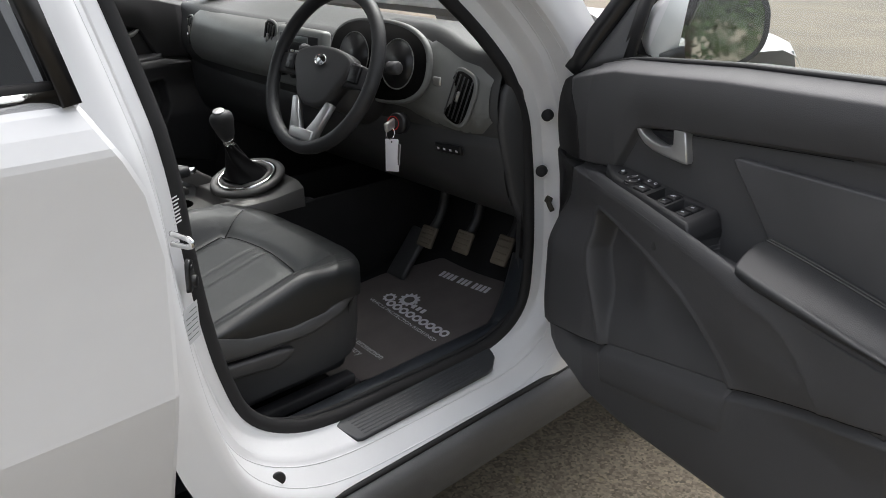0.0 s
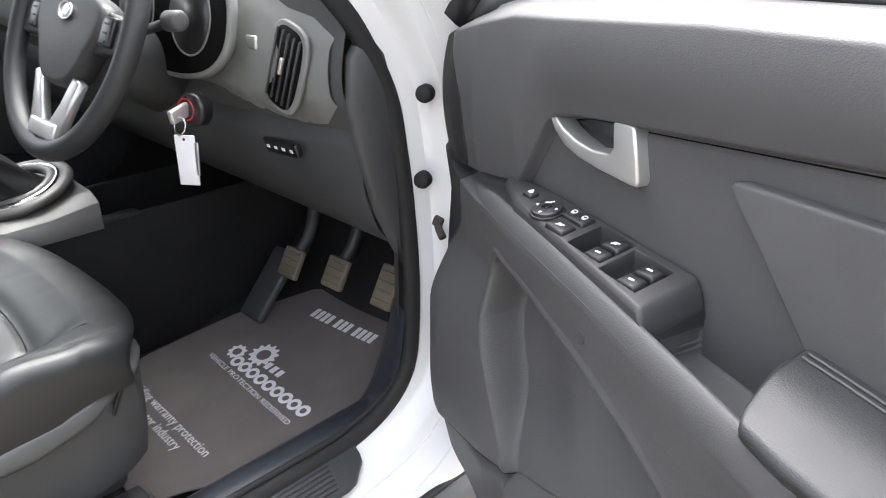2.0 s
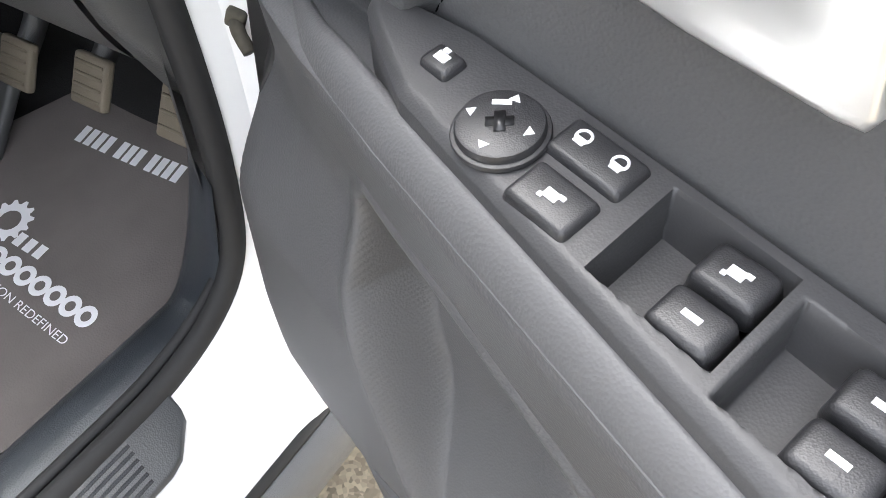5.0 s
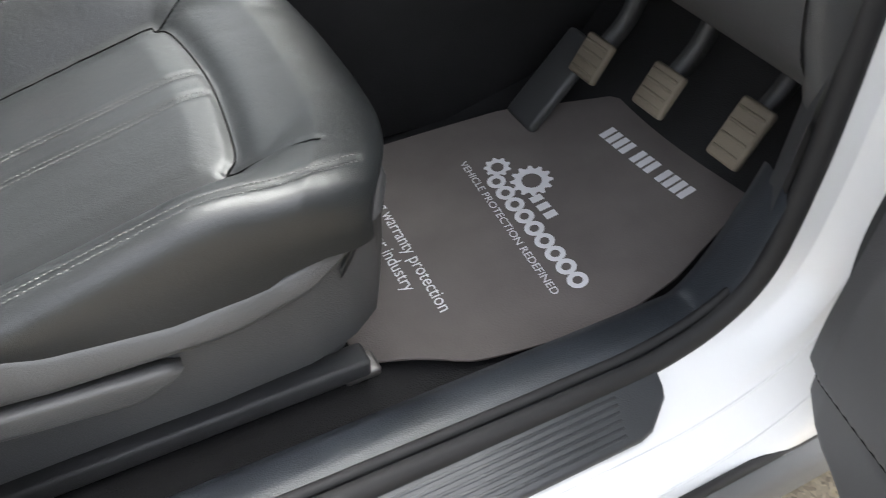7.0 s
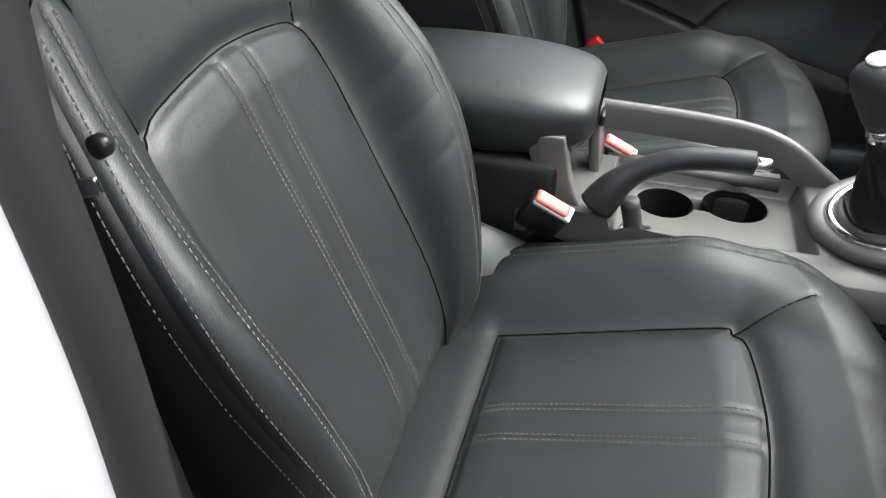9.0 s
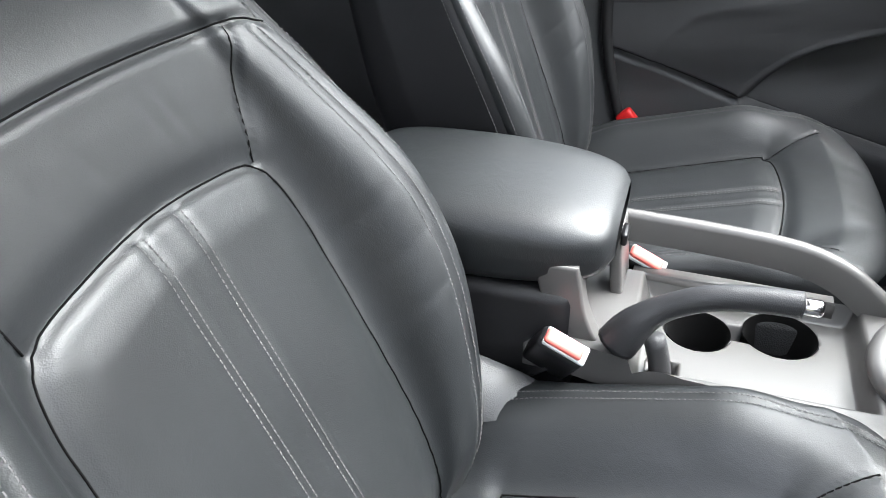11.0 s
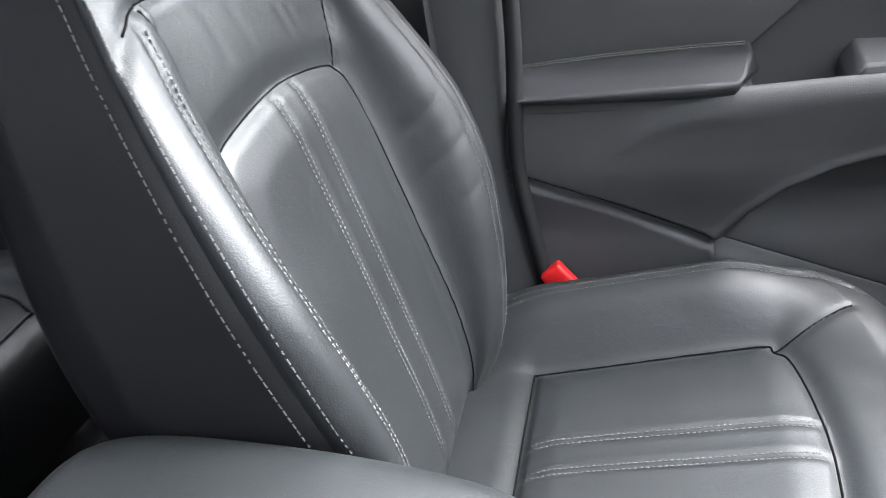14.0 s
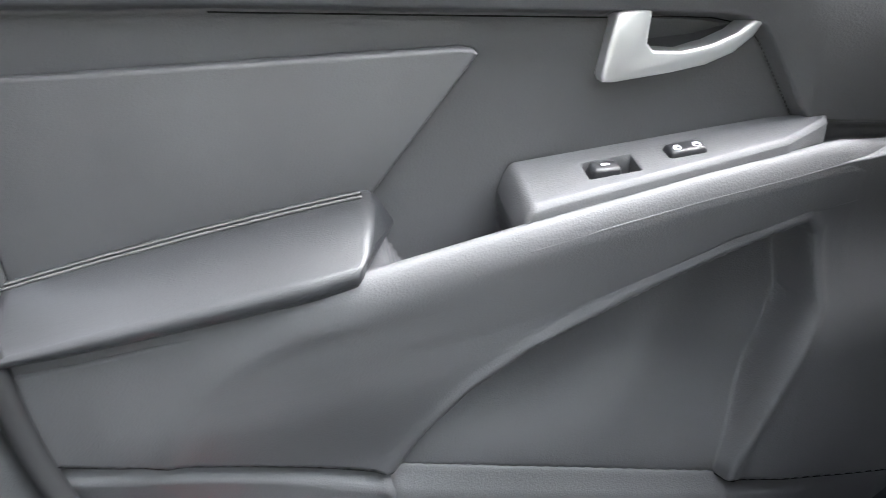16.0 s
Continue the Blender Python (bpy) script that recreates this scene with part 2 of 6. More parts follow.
def disc(radius, depth, m=None, r=0.0, n=32):
    return prism([(radius * math.cos(a), radius * math.sin(a)) for a in np.linspace(0, 2 * math.pi, n + 1)[:-1]], depth, m, r)


def ring(radius, thick, m=None, n=48, k=10, flat=1.0):
    P = [[((radius + thick * math.cos(b)) * math.cos(a), (radius + thick * math.cos(b)) * math.sin(a), flat * thick * math.sin(b)) for b in np.linspace(0, 2 * math.pi, k + 1)[:-1]] for a in np.linspace(0, 2 * math.pi, n + 1)]
    bm = grid(P, wrap=True)
    bmesh.ops.remove_doubles(bm, verts=bm.verts, dist=1e-6)
    bmesh.ops.recalc_face_normals(bm, faces=bm.faces)
    if m is not None:
        bmesh.ops.transform(bm, matrix=m, verts=bm.verts)
    return bm


def join(*bms):
    out = bmesh.new()
    for b in bms:
        me = bpy.data.meshes.new("tmp")
        b.to_mesh(me)
        b.free()
        out.from_mesh(me)
        bpy.data.meshes.remove(me)
    return out


def frame_of(origin, x, z):
    """A pose with its x and z axes along the given ways."""
    z = Vector(z).normalized()
    x = Vector(x)
    x = (x - z * x.dot(z)).normalized()
    y = z.cross(x)
    return Matrix.Translation(origin) @ Matrix((x, y, z)).transposed().to_4x4()


def step(a, b, x):
    t = np.clip((np.asarray(x, float) - a) / (b - a), 0, 1)
    return t * t * (3 - 2 * t)


def line_distance(x, y, pts, closed=False):
    """The distance of points from a polyline, and on which side of a closed one they lie (minus: inside)."""
    x, y = np.asarray(x, float), np.asarray(y, float)
    p = np.asarray(pts, float)
    q = np.roll(p, -1, axis=0) if closed else p[1:]
    p = p if closed else p[:-1]
    best = np.full(x.shape, 1e9)
    inside = np.zeros(x.shape, bool)
    for (ax, ay), (bx, by) in zip(p, q):
        dx, dy = bx - ax, by - ay
        t = np.clip(((x - ax) * dx + (y - ay) * dy) / (dx * dx + dy * dy + 1e-12), 0, 1)
        best = np.minimum(best, np.hypot(x - ax - t * dx, y - ay - t * dy))
        cross = (ay > y) != (by > y)
        with np.errstate(divide="ignore", invalid="ignore"):
            inside ^= cross & (x < (bx - ax) * (y - ay) / (by - ay + 1e-15) + ax)
    return np.where(inside, -best, best) if closed else best


def stitches(curve, surface, gap=0.0052, length=0.0036, r=0.0006, lift=0.0004):
    """Short threads along a curve laid on a surface, which gives a place and a normal."""
    n = max(2, int(np.sum(np.linalg.norm(np.diff(curve, axis=0), axis=1)) / gap))
    c = spaced(curve, n)
    bm = bmesh.new()
    for i in range(n - 1):
        a, na = surface(*c[i])
        b, _ = surface(*(c[i] + (c[i + 1] - c[i]) * (length / gap)))
        t = (b - a)
        if np.linalg.norm(t) < 1e-5 or np.linalg.norm(t) > 3 * gap:
            continue
        t = t / np.linalg.norm(t)
        s = np.cross(t, na)
        s = s / (np.linalg.norm(s) + 1e-9)
        a, b = a + na * lift, b + na * lift
        v = [bm.verts.new(q) for q in (a - s * r, a + s * r, b + s * r, b - s * r)]
        m = 0.35 * (b - a)
        w = [bm.verts.new(q) for q in (a + m * 0.6 + na * r - s * r * 0.6, a + m * 0.6 + na * r + s * r * 0.6, b - m * 0.6 + na * r + s * r * 0.6, b - m * 0.6 + na * r - s * r * 0.6)]
        bm.faces.new(w)
        for k in range(4):
            bm.faces.new((v[k], v[(k + 1) % 4], w[(k + 1) % 4], w[k]))
    bmesh.ops.recalc_face_normals(bm, faces=bm.faces)
    return bm


def grid_normals(P):
    a = np.gradient(P, axis=0)
    b = np.gradient(P, axis=1)
    n = np.cross(b, a)
    return n / (np.linalg.norm(n, axis=2, keepdims=True) + 1e-12)


def laid_on(P, N, ax, ay, mask):
    """A lookup of place and normal on a skin, by two of its coordinates."""
    pts, nor = P[mask], N[mask]

    def find(x, y):
        d = (pts[:, ax] - x) ** 2 + (pts[:, ay] - y) ** 2
        k = np.argpartition(d, 5)[:5]
        w = 1 / (d[k] + 1e-8)
        w = w / w.sum()
        p = (pts[k] * w[:, None]).sum(0)
        p[ax], p[ay] = x, y
        n = (nor[k] * w[:, None]).sum(0)
        return p, n / np.linalg.norm(n)
    return find


# ---------------------------------------------------------------- ground and distance
bm = bmesh.new()
bmesh.ops.create_grid(bm, x_segments=2, y_segments=2, size=300)
setting("ground", bm, ASPHALT, "worn grey-brown asphalt ground with moss", "ground")

# ---------------------------------------------------------------- seats
# Seat measures, in metres: x across, y forwards from the car's datum, z up.
PANEL = [(-0.153, 0.612), (-0.157, 0.84), (-0.146, 0.866), (-0.12, 0.882), (0.0, 0.892), (0.12, 0.882), (0.146, 0.866), (0.157, 0.84), (0.153, 0.612)]
CREST = [(-0.226, 0.50), (-0.238, 0.62), (-0.238, 0.78), (-0.236, 0.89), (-0.230, 0.935), (-0.220, 0.966)]
HEM = ([0.50, 0.545, 0.60, 0.685, 0.78, 0.874, 0.934, 0.99, 1.03], [0.716, 0.705, 0.686, 0.652, 0.640, 0.648, 0.664, 0.668, 0.662])
BACK_PANEL = [(-0.132, -0.06), (-0.146, 0.08), (-0.150, 0.20), (-0.147, 0.29), (-0.140, 0.332), (-0.128, 0.354), (-0.100, 0.367), (0.0, 0.378), (0.100, 0.367), (0.128, 0.354), (0.140, 0.332), (0.147, 0.29), (0.150, 0.20), (0.146, 0.08), (0.132, -0.06)]
SHOULDER = [(-0.300, 0.350), (-0.250, 0.405), (-0.19, 0.455), (-0.148, 0.470), (0.0, 0.478), (0.148, 0.470), (0.19, 0.455), (0.250, 0.405), (0.300, 0.350)]
SIDE_SEAM = [(0.176, -0.03), (0.192, 0.08), (0.210, 0.18), (0.216, 0.26), (0.208, 0.33), (0.190, 0.40), (0.172, 0.455)]

PANEL = [tuple(p) for p in smoothed(PANEL, 70)]
BACK_PANEL = [tuple(p) for p in smoothed(BACK_PANEL, 90)]


def cushion_grid():
    """The skin of a seat's cushion: crosswise profiles from back to front, rolling over the front edge and down its face."""
    rows = []
    stations = [(y, 0.0, 0.0) for y in np.linspace(0.46, 0.962, 200)]
    stations += [(0.962 + 0.070 * math.sin(a), a, 0.0) for a in np.linspace(0, math.pi / 2, 30)[1:]]
    stations += [(1.032 - 0.036 * k, math.pi / 2, k) for k in np.linspace(0, 1, 14)[1:]]
    for y, a, k in stations:
        w = 0.262 + 0.004 * math.sin((y - 0.5) * 6) - 0.014 * (1 - math.cos(a)) ** 1.4 - 0.004 * k
        zp = 0.611 + 0.27 * (min(y, 0.965) - 0.606) - 0.030 * (1 - math.cos(a)) - 0.074 * k
        rise = 0.056 * step(0.38, 0.62, y) * (1 - 0.8 * step(0.80, 0.99, y)) + 0.010
        top = zp
        crest = top + rise
        zb = min(float(np.interp(y, *HEM)) - 0.012, crest - 0.02)
        q, f = w / 0.262, float(step(0.88, 1.02, y))
        pts = [(-w, zb), (-w - 0.003, zb + (crest - zb) * 0.55), (-w + 0.004, zb + (crest - zb) * 0.90), (-w + 0.024, crest), (-w + 0.058 + 0.03 * f, top + (crest - top) * (0.80 - 0.12 * f)),
               ((-0.167 + 0.045 * f) * q, top + (crest - top) * (0.14 + 0.12 * f) + 0.004), ((-0.14 + 0.05 * f) * q, top + 0.004 + (crest - top) * 0.10 * f), (-0.07, top + 0.006), (0, top + 0.006)]
        pts = pts + [(-x, z) for x, z in pts[-2::-1]]
        c = smoothed(pts, 150)
        bow = 0.066 * float(step(0.78, 1.02, y if not k else 1.02)) * np.abs(c[:, 0] / 0.25) ** 3
        rows.append(np.stack([c[:, 0], y - bow, c[:, 1]], axis=1))
    P = np.array(rows)
    N = grid_normals(P)
    if N[40, 75, 2] < 0:
        N = -N
    x, y = P[:, :, 0], P[:, :, 1]
    top = (np.abs(x) < 0.255) & (np.arange(len(P)) < 232)[:, None]
    d = line_distance(x, y, PANEL, closed=True)
    h = np.where(d > 0, -0.006 * np.exp(-(d / 0.016) ** 2), -0.006 * np.exp(-(d / 0.007) ** 2)) + 0.006 * step(0, 0.04, -d)
    for sx in (-0.021, 0.021):
        h = h - 0.0026 * np.exp(-((x - sx) / 0.0050) ** 2) * (d < -0.004) + 0.0012 * np.exp(-((x - sx) / 0.016) ** 2) * (d < 0)
    for sg in (-1, 1):
        crest = [(sg * a, b) for a, b in CREST]
        h = h - 0.0028 * np.exp(-(line_distance(x, y, crest) / 0.0030) ** 2)
        h = h - 0.003 * np.exp(-(line_distance(x, y, [(sg * 0.146, 0.866), (sg * 0.186, 0.945)]) / 0.003) ** 2)
    # soft creases of use
    for a, b, c, e in ((-0.06, 0.95, 0.014, 0.0006), (0.03, 0.965, 0.012, 0.0005), (0.19, 0.70, 0.014, 0.0008), (-0.19, 0.78, 0.012, 0.0007)):
        h = h - e * np.exp(-((x - a - 0.4 * (y - b)) / c) ** 2 - ((y - b) / 0.05) ** 2)
    P = P + N * (h * top)[:, :, None]
    return P, N


def back_grid(foot, up, face, push):
    """The skin of a backrest: closed rings from the foot to the top, measured along and out of the leaning plane."""
    wide = smoothed([(-0.06, 0.192), (0.05, 0.216), (0.12, 0.232), (0.20, 0.247), (0.27, 0.251), (0.33, 0.243), (0.40, 0.225), (0.46, 0.206), (0.53, 0.184), (0.60, 0.150)], 120)
    bolster = smoothed([(-0.06, 0.028), (0.06, 0.064), (0.17, 0.082), (0.26, 0.078), (0.33, 0.062), (0.42, 0.036), (0.50, 0.016), (0.60, 0.004)], 120)
    lie = smoothed([(-0.06, -0.03), (0.0, -0.010), (0.15, -0.008), (0.35, -0.011), (0.45, -0.010), (0.5, -0.014), (0.6, -0.05)], 120)
    flat = []
    for h in np.linspace(-0.06, 0.60, 300):
        w, out = np.interp(h, *wide.T), np.interp(h, *bolster.T)
        deep = np.interp(h, [-0.06, 0.2, 0.45, 0.56, 0.60], [0.11, 0.12, 0.095, 0.07, 0.045])
        mid = push * (h - 0.11) / 0.25 + np.interp(h, *lie.T)
        k = w / 0.254
        front = [(-w - 0.002, -deep * 0.45), (-w, mid + out * 0.55), (-w + 0.006, mid + out * 0.90), (-w + 0.026, mid + out), (-w + 0.060, mid + out * 0.74), (-0.165 * k, mid + out * 0.16 + 0.002), (-0.135 * k, mid + 0.003), (-0.06, mid + 0.004), (0, mid + 0.004)]
        back = [(w - 0.012, -deep * 0.9), (w * 0.8, -deep), (0, -deep - 0.01), (-w * 0.8, -deep), (-w + 0.012, -deep * 0.9)]
        pts = front + [(-x, z) for x, z in front[-2::-1]]
        f = smoothed(pts, 150)
        b = smoothed([tuple(f[-1])] + back + [tuple(f[0])], 52)[1:-1]
        c = np.vstack([f, b])
        flat.append(np.stack([c[:, 0], np.full(len(c), h), c[:, 1]], axis=1))
    F = np.array(flat)
    P = foot + F[:, :, 0:1] * np.array((1.0, 0, 0)) + F[:, :, 1:2] * up + F[:, :, 2:3] * face
    N = grid_normals(P)
    if np.dot(N[60, 75], face) < 0:
        N = -N
    x, h = F[:, :, 0], F[:, :, 1]
    col = np.arange(F.shape[1])[None, :] + 0 * x
    front = (col < 128) & (col > 21)
    d = line_distance(x, h, BACK_PANEL, closed=True)
    g = np.where(d > 0, -0.006 * np.exp(-(d / 0.018) ** 2), -0.006 * np.exp(-(d / 0.007) ** 2)) + 0.006 * step(0, 0.045, -d)
    for sx in (-0.021, 0.021):
        g = g - 0.0026 * np.exp(-((x - sx) / 0.0050) ** 2) * (d < -0.004) + 0.0012 * np.exp(-((x - sx) / 0.016) ** 2) * (d < 0)
    g = g - (0.005 - 0.0025 * step(0.13, 0.18, np.abs(x))) * np.exp(-(line_distance(x, h, smoothed(SHOULDER, 60)) / 0.006) ** 2)
    for sg in (-1, 1):
        g = g - 0.004 * np.exp(-(line_distance(x, h, [(sg * 0.128, 0.358), (sg * 0.152, 0.468)]) / 0.0032) ** 2)
        g = g - 0.0035 * np.exp(-(line_distance(x, h, [(sg * a, b) for a, b in SIDE_SEAM]) / 0.003) ** 2)
    # creases of use along the bolsters and under the shoulders
    for a, b, t in ((0.185, 0.24, 0.5), (0.19, 0.20, 0.4), (0.18, 0.29, 0.6), (-0.185, 0.22, -0.5), (-0.18, 0.27, -0.6), (-0.19, 0.17, -0.4)):
        g = g - 0.0007 * np.exp(-((h - b - t * (x - a)) / 0.006) ** 2 - ((x - a) / 0.028) ** 2)
    for a in (-0.07, -0.05, 0.02, 0.06):
        g = g - 0.0012 * np.exp(-((x - a - 0.3 * (h - 0.42)) / 0.007) ** 2 - ((h - 0.43) / 0.025) ** 2)
    side = np.exp(-((col - 20.0) / 0.9) ** 2) + np.exp(-((col - 129.0) / 0.9) ** 2)
    P = P + N * (g * front - 0.003 * side)[:, :, None]
    return P, N, front


def column_threads(P, N, j):
    """Threads down one column of a skin."""
    c = spaced(P[8:256, j], 400)
    n = spaced(N[8:256, j], 400)
    return stitches(np.stack([np.arange(400.0), np.zeros(400)], axis=1) * 0.0013, lambda a, b: (c[min(399, int(a / 0.0013))], n[min(399, int(a / 0.0013))]))


def seat(name, at_x, label, push=0.0):
    s = thing(name, (0, 0.70, 0.40), label, "seat", "front seats")
    up, face, foot = np.array((0.0, -0.403, 0.915)), np.array((0.0, 0.915, 0.403)), np.array((0.0, 0.548, 0.655))
    P, N = cushion_grid()
    cushion = part("cushion", grid(P), LEATHER, s, "smooth black leather cushion")
    find = laid_on(P, N, 0, 1, (np.abs(P[:, :, 0]) < 0.245) & (N[:, :, 2] > 0.2))
    rows = [stitches(np.array([(sx, 0.62), (sx, 0.884)]), find) for sx in (-0.0245, -0.0175, 0.0175, 0.0245)]
    for sg in (-1, 1):
        for o in (-0.0045, 0.0045):
            rows.append(stitches(smoothed([(sg * (a + o), b) for a, b in CREST], 60), find))
    part("stitching", join(*rows), THREAD, cushion, "pale grey double stitching", kind="stuff")

    def seam(curve, surface, parent, r=0.0011):
        part("seam", tube([np.add(*(np.array(v) * w for v, w in zip(surface(a, b), (1, 0.0005)))) for a, b in spaced(np.array(curve), max(14, 3 * len(curve)))], r), HOLLOW, parent, "dark sewn seam")
    seam(PANEL, find, cushion)
    seam([PANEL[0], PANEL[-1]], find, cushion)
    for sg in (-1, 1):
        seam([(sg * 0.146, 0.866), (sg * 0.168, 0.905), (sg * 0.186, 0.945)], find, cushion, 0.0009)
    P, N, front = back_grid(foot, up, face, push)
    back = part("backrest", grid(P[:, 20:130]), LEATHER, s, "smooth black leather backrest")
    part("back_shell", grid(np.concatenate([P[:, 129:], P[:, :21]], axis=1)), SHELL, s, "matt black vinyl back shell")
    part("top_cap", grid(np.stack([P[-1], P[-1] * 0.5 + P[-1].mean(0) * 0.5 + up * 0.006, P[-1] * 0.02 + P[-1].mean(0) * 0.98 + up * 0.008]), wrap=True), LEATHER, s)
    rel = P - foot
    Q = np.stack([rel[:, :, 0], rel @ up, rel @ face], axis=2)
    M = np.stack([N[:, :, 0], N @ up, N @ face], axis=2)
    flat = laid_on(Q, M, 0, 1, front & (M[:, :, 2] > 0.1))

    def on_back(x, h):
        p, n = flat(x, h)
        return foot + np.array((p[0], 0, 0)) + p[1] * up + p[2] * face, np.array((n[0], 0, 0)) + n[1] * up + n[2] * face
    rows = [stitches(np.array([(sx, 0.0), (sx, 0.372)]), on_back) for sx in (-0.0245, -0.0175, 0.0175, 0.0245)]
    for sg in (-1, 1):
        for o in (-0.005, 0.005):
            rows.append(stitches(smoothed([(sg * (a + o), b) for a, b in SIDE_SEAM], 60), on_back))
    seam(BACK_PANEL, on_back, back, 0.0008)
    seam(smoothed(SHOULDER[2:-2], 40), on_back, back, 0.0008)
    for sg in (-1, 1):
        seam([(sg * 0.129, 0.360), (sg * 0.140, 0.414), (sg * 0.151, 0.466)], on_back, back, 0.0008)
    for j in (18, 22, 127, 131):
        rows.append(column_threads(P, N, j))
    part("stitching", join(*rows), THREAD, back, "pale grey double stitching", kind="stuff")
    # headrest on two posts
    rows = []
    for z, sx, sy, o in ((0.0, 0.10, 0.030, 0.0), (0.012, 0.125, 0.045, 0.0), (0.05, 0.138, 0.052, 0.004), (0.11, 0.135, 0.050, 0.012), (0.155, 0.115, 0.040, 0.014), (0.175, 0.08, 0.025, 0.012)):
        c = foot + up * (0.625 + z) + face * (o - 0.03)
        rows.append([c + np.array((sx * np.sign(math.cos(a)) * abs(math.cos(a)) ** 0.6, 0, 0)) + face * (sy * np.sign(math.sin(a)) * abs(math.sin(a)) ** 0.7) for a in np.linspace(0, 2 * math.pi, 33)[:-1]])
    part("headrest", grid(rows, wrap=True, caps=True), LEATHER, s, "padded black leather headrest")
    for x in (-0.06, 0.06):
        a = foot + up * 0.58 + np.array((x, 0, 0)) - face * 0.03
        part("headrest_post", tube([a, a + up * 0.08], 0.006, up=(1, 0, 0)), CHROME, s)
    # plinth, side shields and rails
    part("seat_base", rbox(0.44, 0.40, 0.11, 0.02, 3, pose(0, 0.75, 0.515)), TRIM_DARK, s)
    for sg in (-1, 1):
        rows = []
        for y in np.linspace(0.50 if at_x > 0 else 0.66, 1.008, 46):
            zt = float(np.interp(y, *HEM))
            ze = float(np.interp(y, [0.50, 0.553, 0.684, 0.83, 0.90, 0.95, 1.0], [0.642, 0.635, 0.620, 0.616, 0.630, 0.652, 0.655]))
            x = float(np.interp(y, [0.50, 0.60, 0.80, 0.90, 0.95, 0.985, 1.008], [0.262, 0.270, 0.271, 0.264, 0.247, 0.222, 0.18]))
            rows.append([(sg * (x - 0.016), y, zt), (sg * (x - 0.004), y, zt - 0.001), (sg * x, y, zt - 0.005), (sg * (x + 0.004), y, ze + 0.004), (sg * (x + 0.003), y, ze - 0.002), (sg * (x - 0.004), y, ze - 0.008), (sg * (x - 0.010), y, ze - 0.010), (sg * (x - 0.012), y, 0.56), (sg * (x - 0.022), y, 0.50 - 0.10 * (0.75 - y) ** 2), (sg * (x - 0.05), y, 0.49), (sg * (x - 0.06), y, zt - 0.03)])
        bm = grid(rows, wrap=True, caps=True)
        bmesh.ops.recalc_face_normals(bm, faces=bm.faces)
        part("side_shield", bm, TRIM_SHIELD, s, "charcoal plastic side shield", angle=60)
        part("seat_rail", rbox(0.035, 0.50, 0.028, 0.006, 2, pose(sg * 0.2, 0.72, 0.418)), TRIM_DARK, s, "black steel seat rail")
        part("rail_foot", rbox(0.034, 0.045, 0.014, 0.005, 2, pose(sg * 0.2, 0.960, 0.405)), STEEL, s, "bare steel rail end")
    lever = prism([(0.0, 0.004), (0.004, 0.026), (0.10, 0.018), (0.205, 0.010), (0.222, 0.004), (0.214, -0.008), (0.18, -0.020), (0.10, -0.010)], 0.016, frame_of((0.262, 0.557, 0.592), (0, 1, 0), (1, 0, 0)), 0.005, 3)
    part("height_lever", lever, TRIM_SHIELD, s, "long charcoal seat height lever")
    part("recline_knob", disc(0.022, 0.012, frame_of((0.258, 0.545, 0.545), (0, 1, 0), (1, 0, 0)), 0.004), TRIM_DARK, s)
    s.location.x = at_x
    return s


DRIVER_X, PASSENGER_X = 0.350, -0.402
driver_seat = seat("front_seat", DRIVER_X, "black leather driver's seat with pale double stitching", 0.006)
passenger_seat = seat("front_seat", PASSENGER_X, "black leather passenger seat with pale double stitching", 0.024)


# ---------------------------------------------------------------- front doors
# Door measures: s from the hinge towards the rear, d inwards, z up.
BELT = [(-0.05, 1.095), (0.0, 1.105), (0.04, 1.115), (0.2, 1.155), (0.45, 1.180), (0.70, 1.195), (1.05, 1.21)]
UPPER_SEAM = [(-0.05, 0.92), (0.0, 0.93), (0.13, 0.945), (0.222, 0.958), (0.262, 1.030), (0.270, 1.040), (0.282, 1.047), (0.30, 1.052), (0.385, 1.062), (0.525, 1.078), (0.68, 1.096), (1.05, 1.13)]
POCKET = [(0.228, 0.882), (0.216, 0.868), (0.212, 0.800), (0.222, 0.775), (0.282, 0.640), (0.294, 0.585), (0.30, 0.578), (0.44, 0.605), (0.590, 0.650), (0.598, 0.712), (0.566, 0.752), (0.525, 0.792), (0.475, 0.820), (0.36, 0.855), (0.28, 0.874)]
LOW_LINE = ([-0.05, 0.07, 0.285, 0.55, 0.60, 0.76, 0.86, 1.05], [0.555, 0.570, 0.626, 0.699, 0.713, 0.773, 0.803, 0.85])
INSERT = [(0.494, 1.046), (0.497, 1.050), (0.505, 1.052), (0.76, 1.063), (0.86, 1.068), (0.86, 0.895), (0.66, 0.935), (0.61, 0.940), (0.584, 0.948)]
RECESS = [(0.268, 1.042), (0.275, 1.046), (0.30, 1.0525), (0.355, 1.060), (0.362, 1.058), (0.364, 1.036), (0.35, 1.030), (0.31, 1.030), (0.285, 1.034)]


def lip_line(s):
    return np.interp(s, [-0.05, 0.10, 0.20, 0.33, 0.474, 0.617, 0.80, 1.05], [0.94, 0.945, 0.950, 0.944, 0.932, 0.918, 0.90, 0.88])


def lip_z(s):
    """The top of the ledge, which drops behind the rail at the grip."""
    return lip_line(s) - 0.012 - 0.034 * step(0.478, 0.484, s) * (1 - step(0.562, 0.585, s))


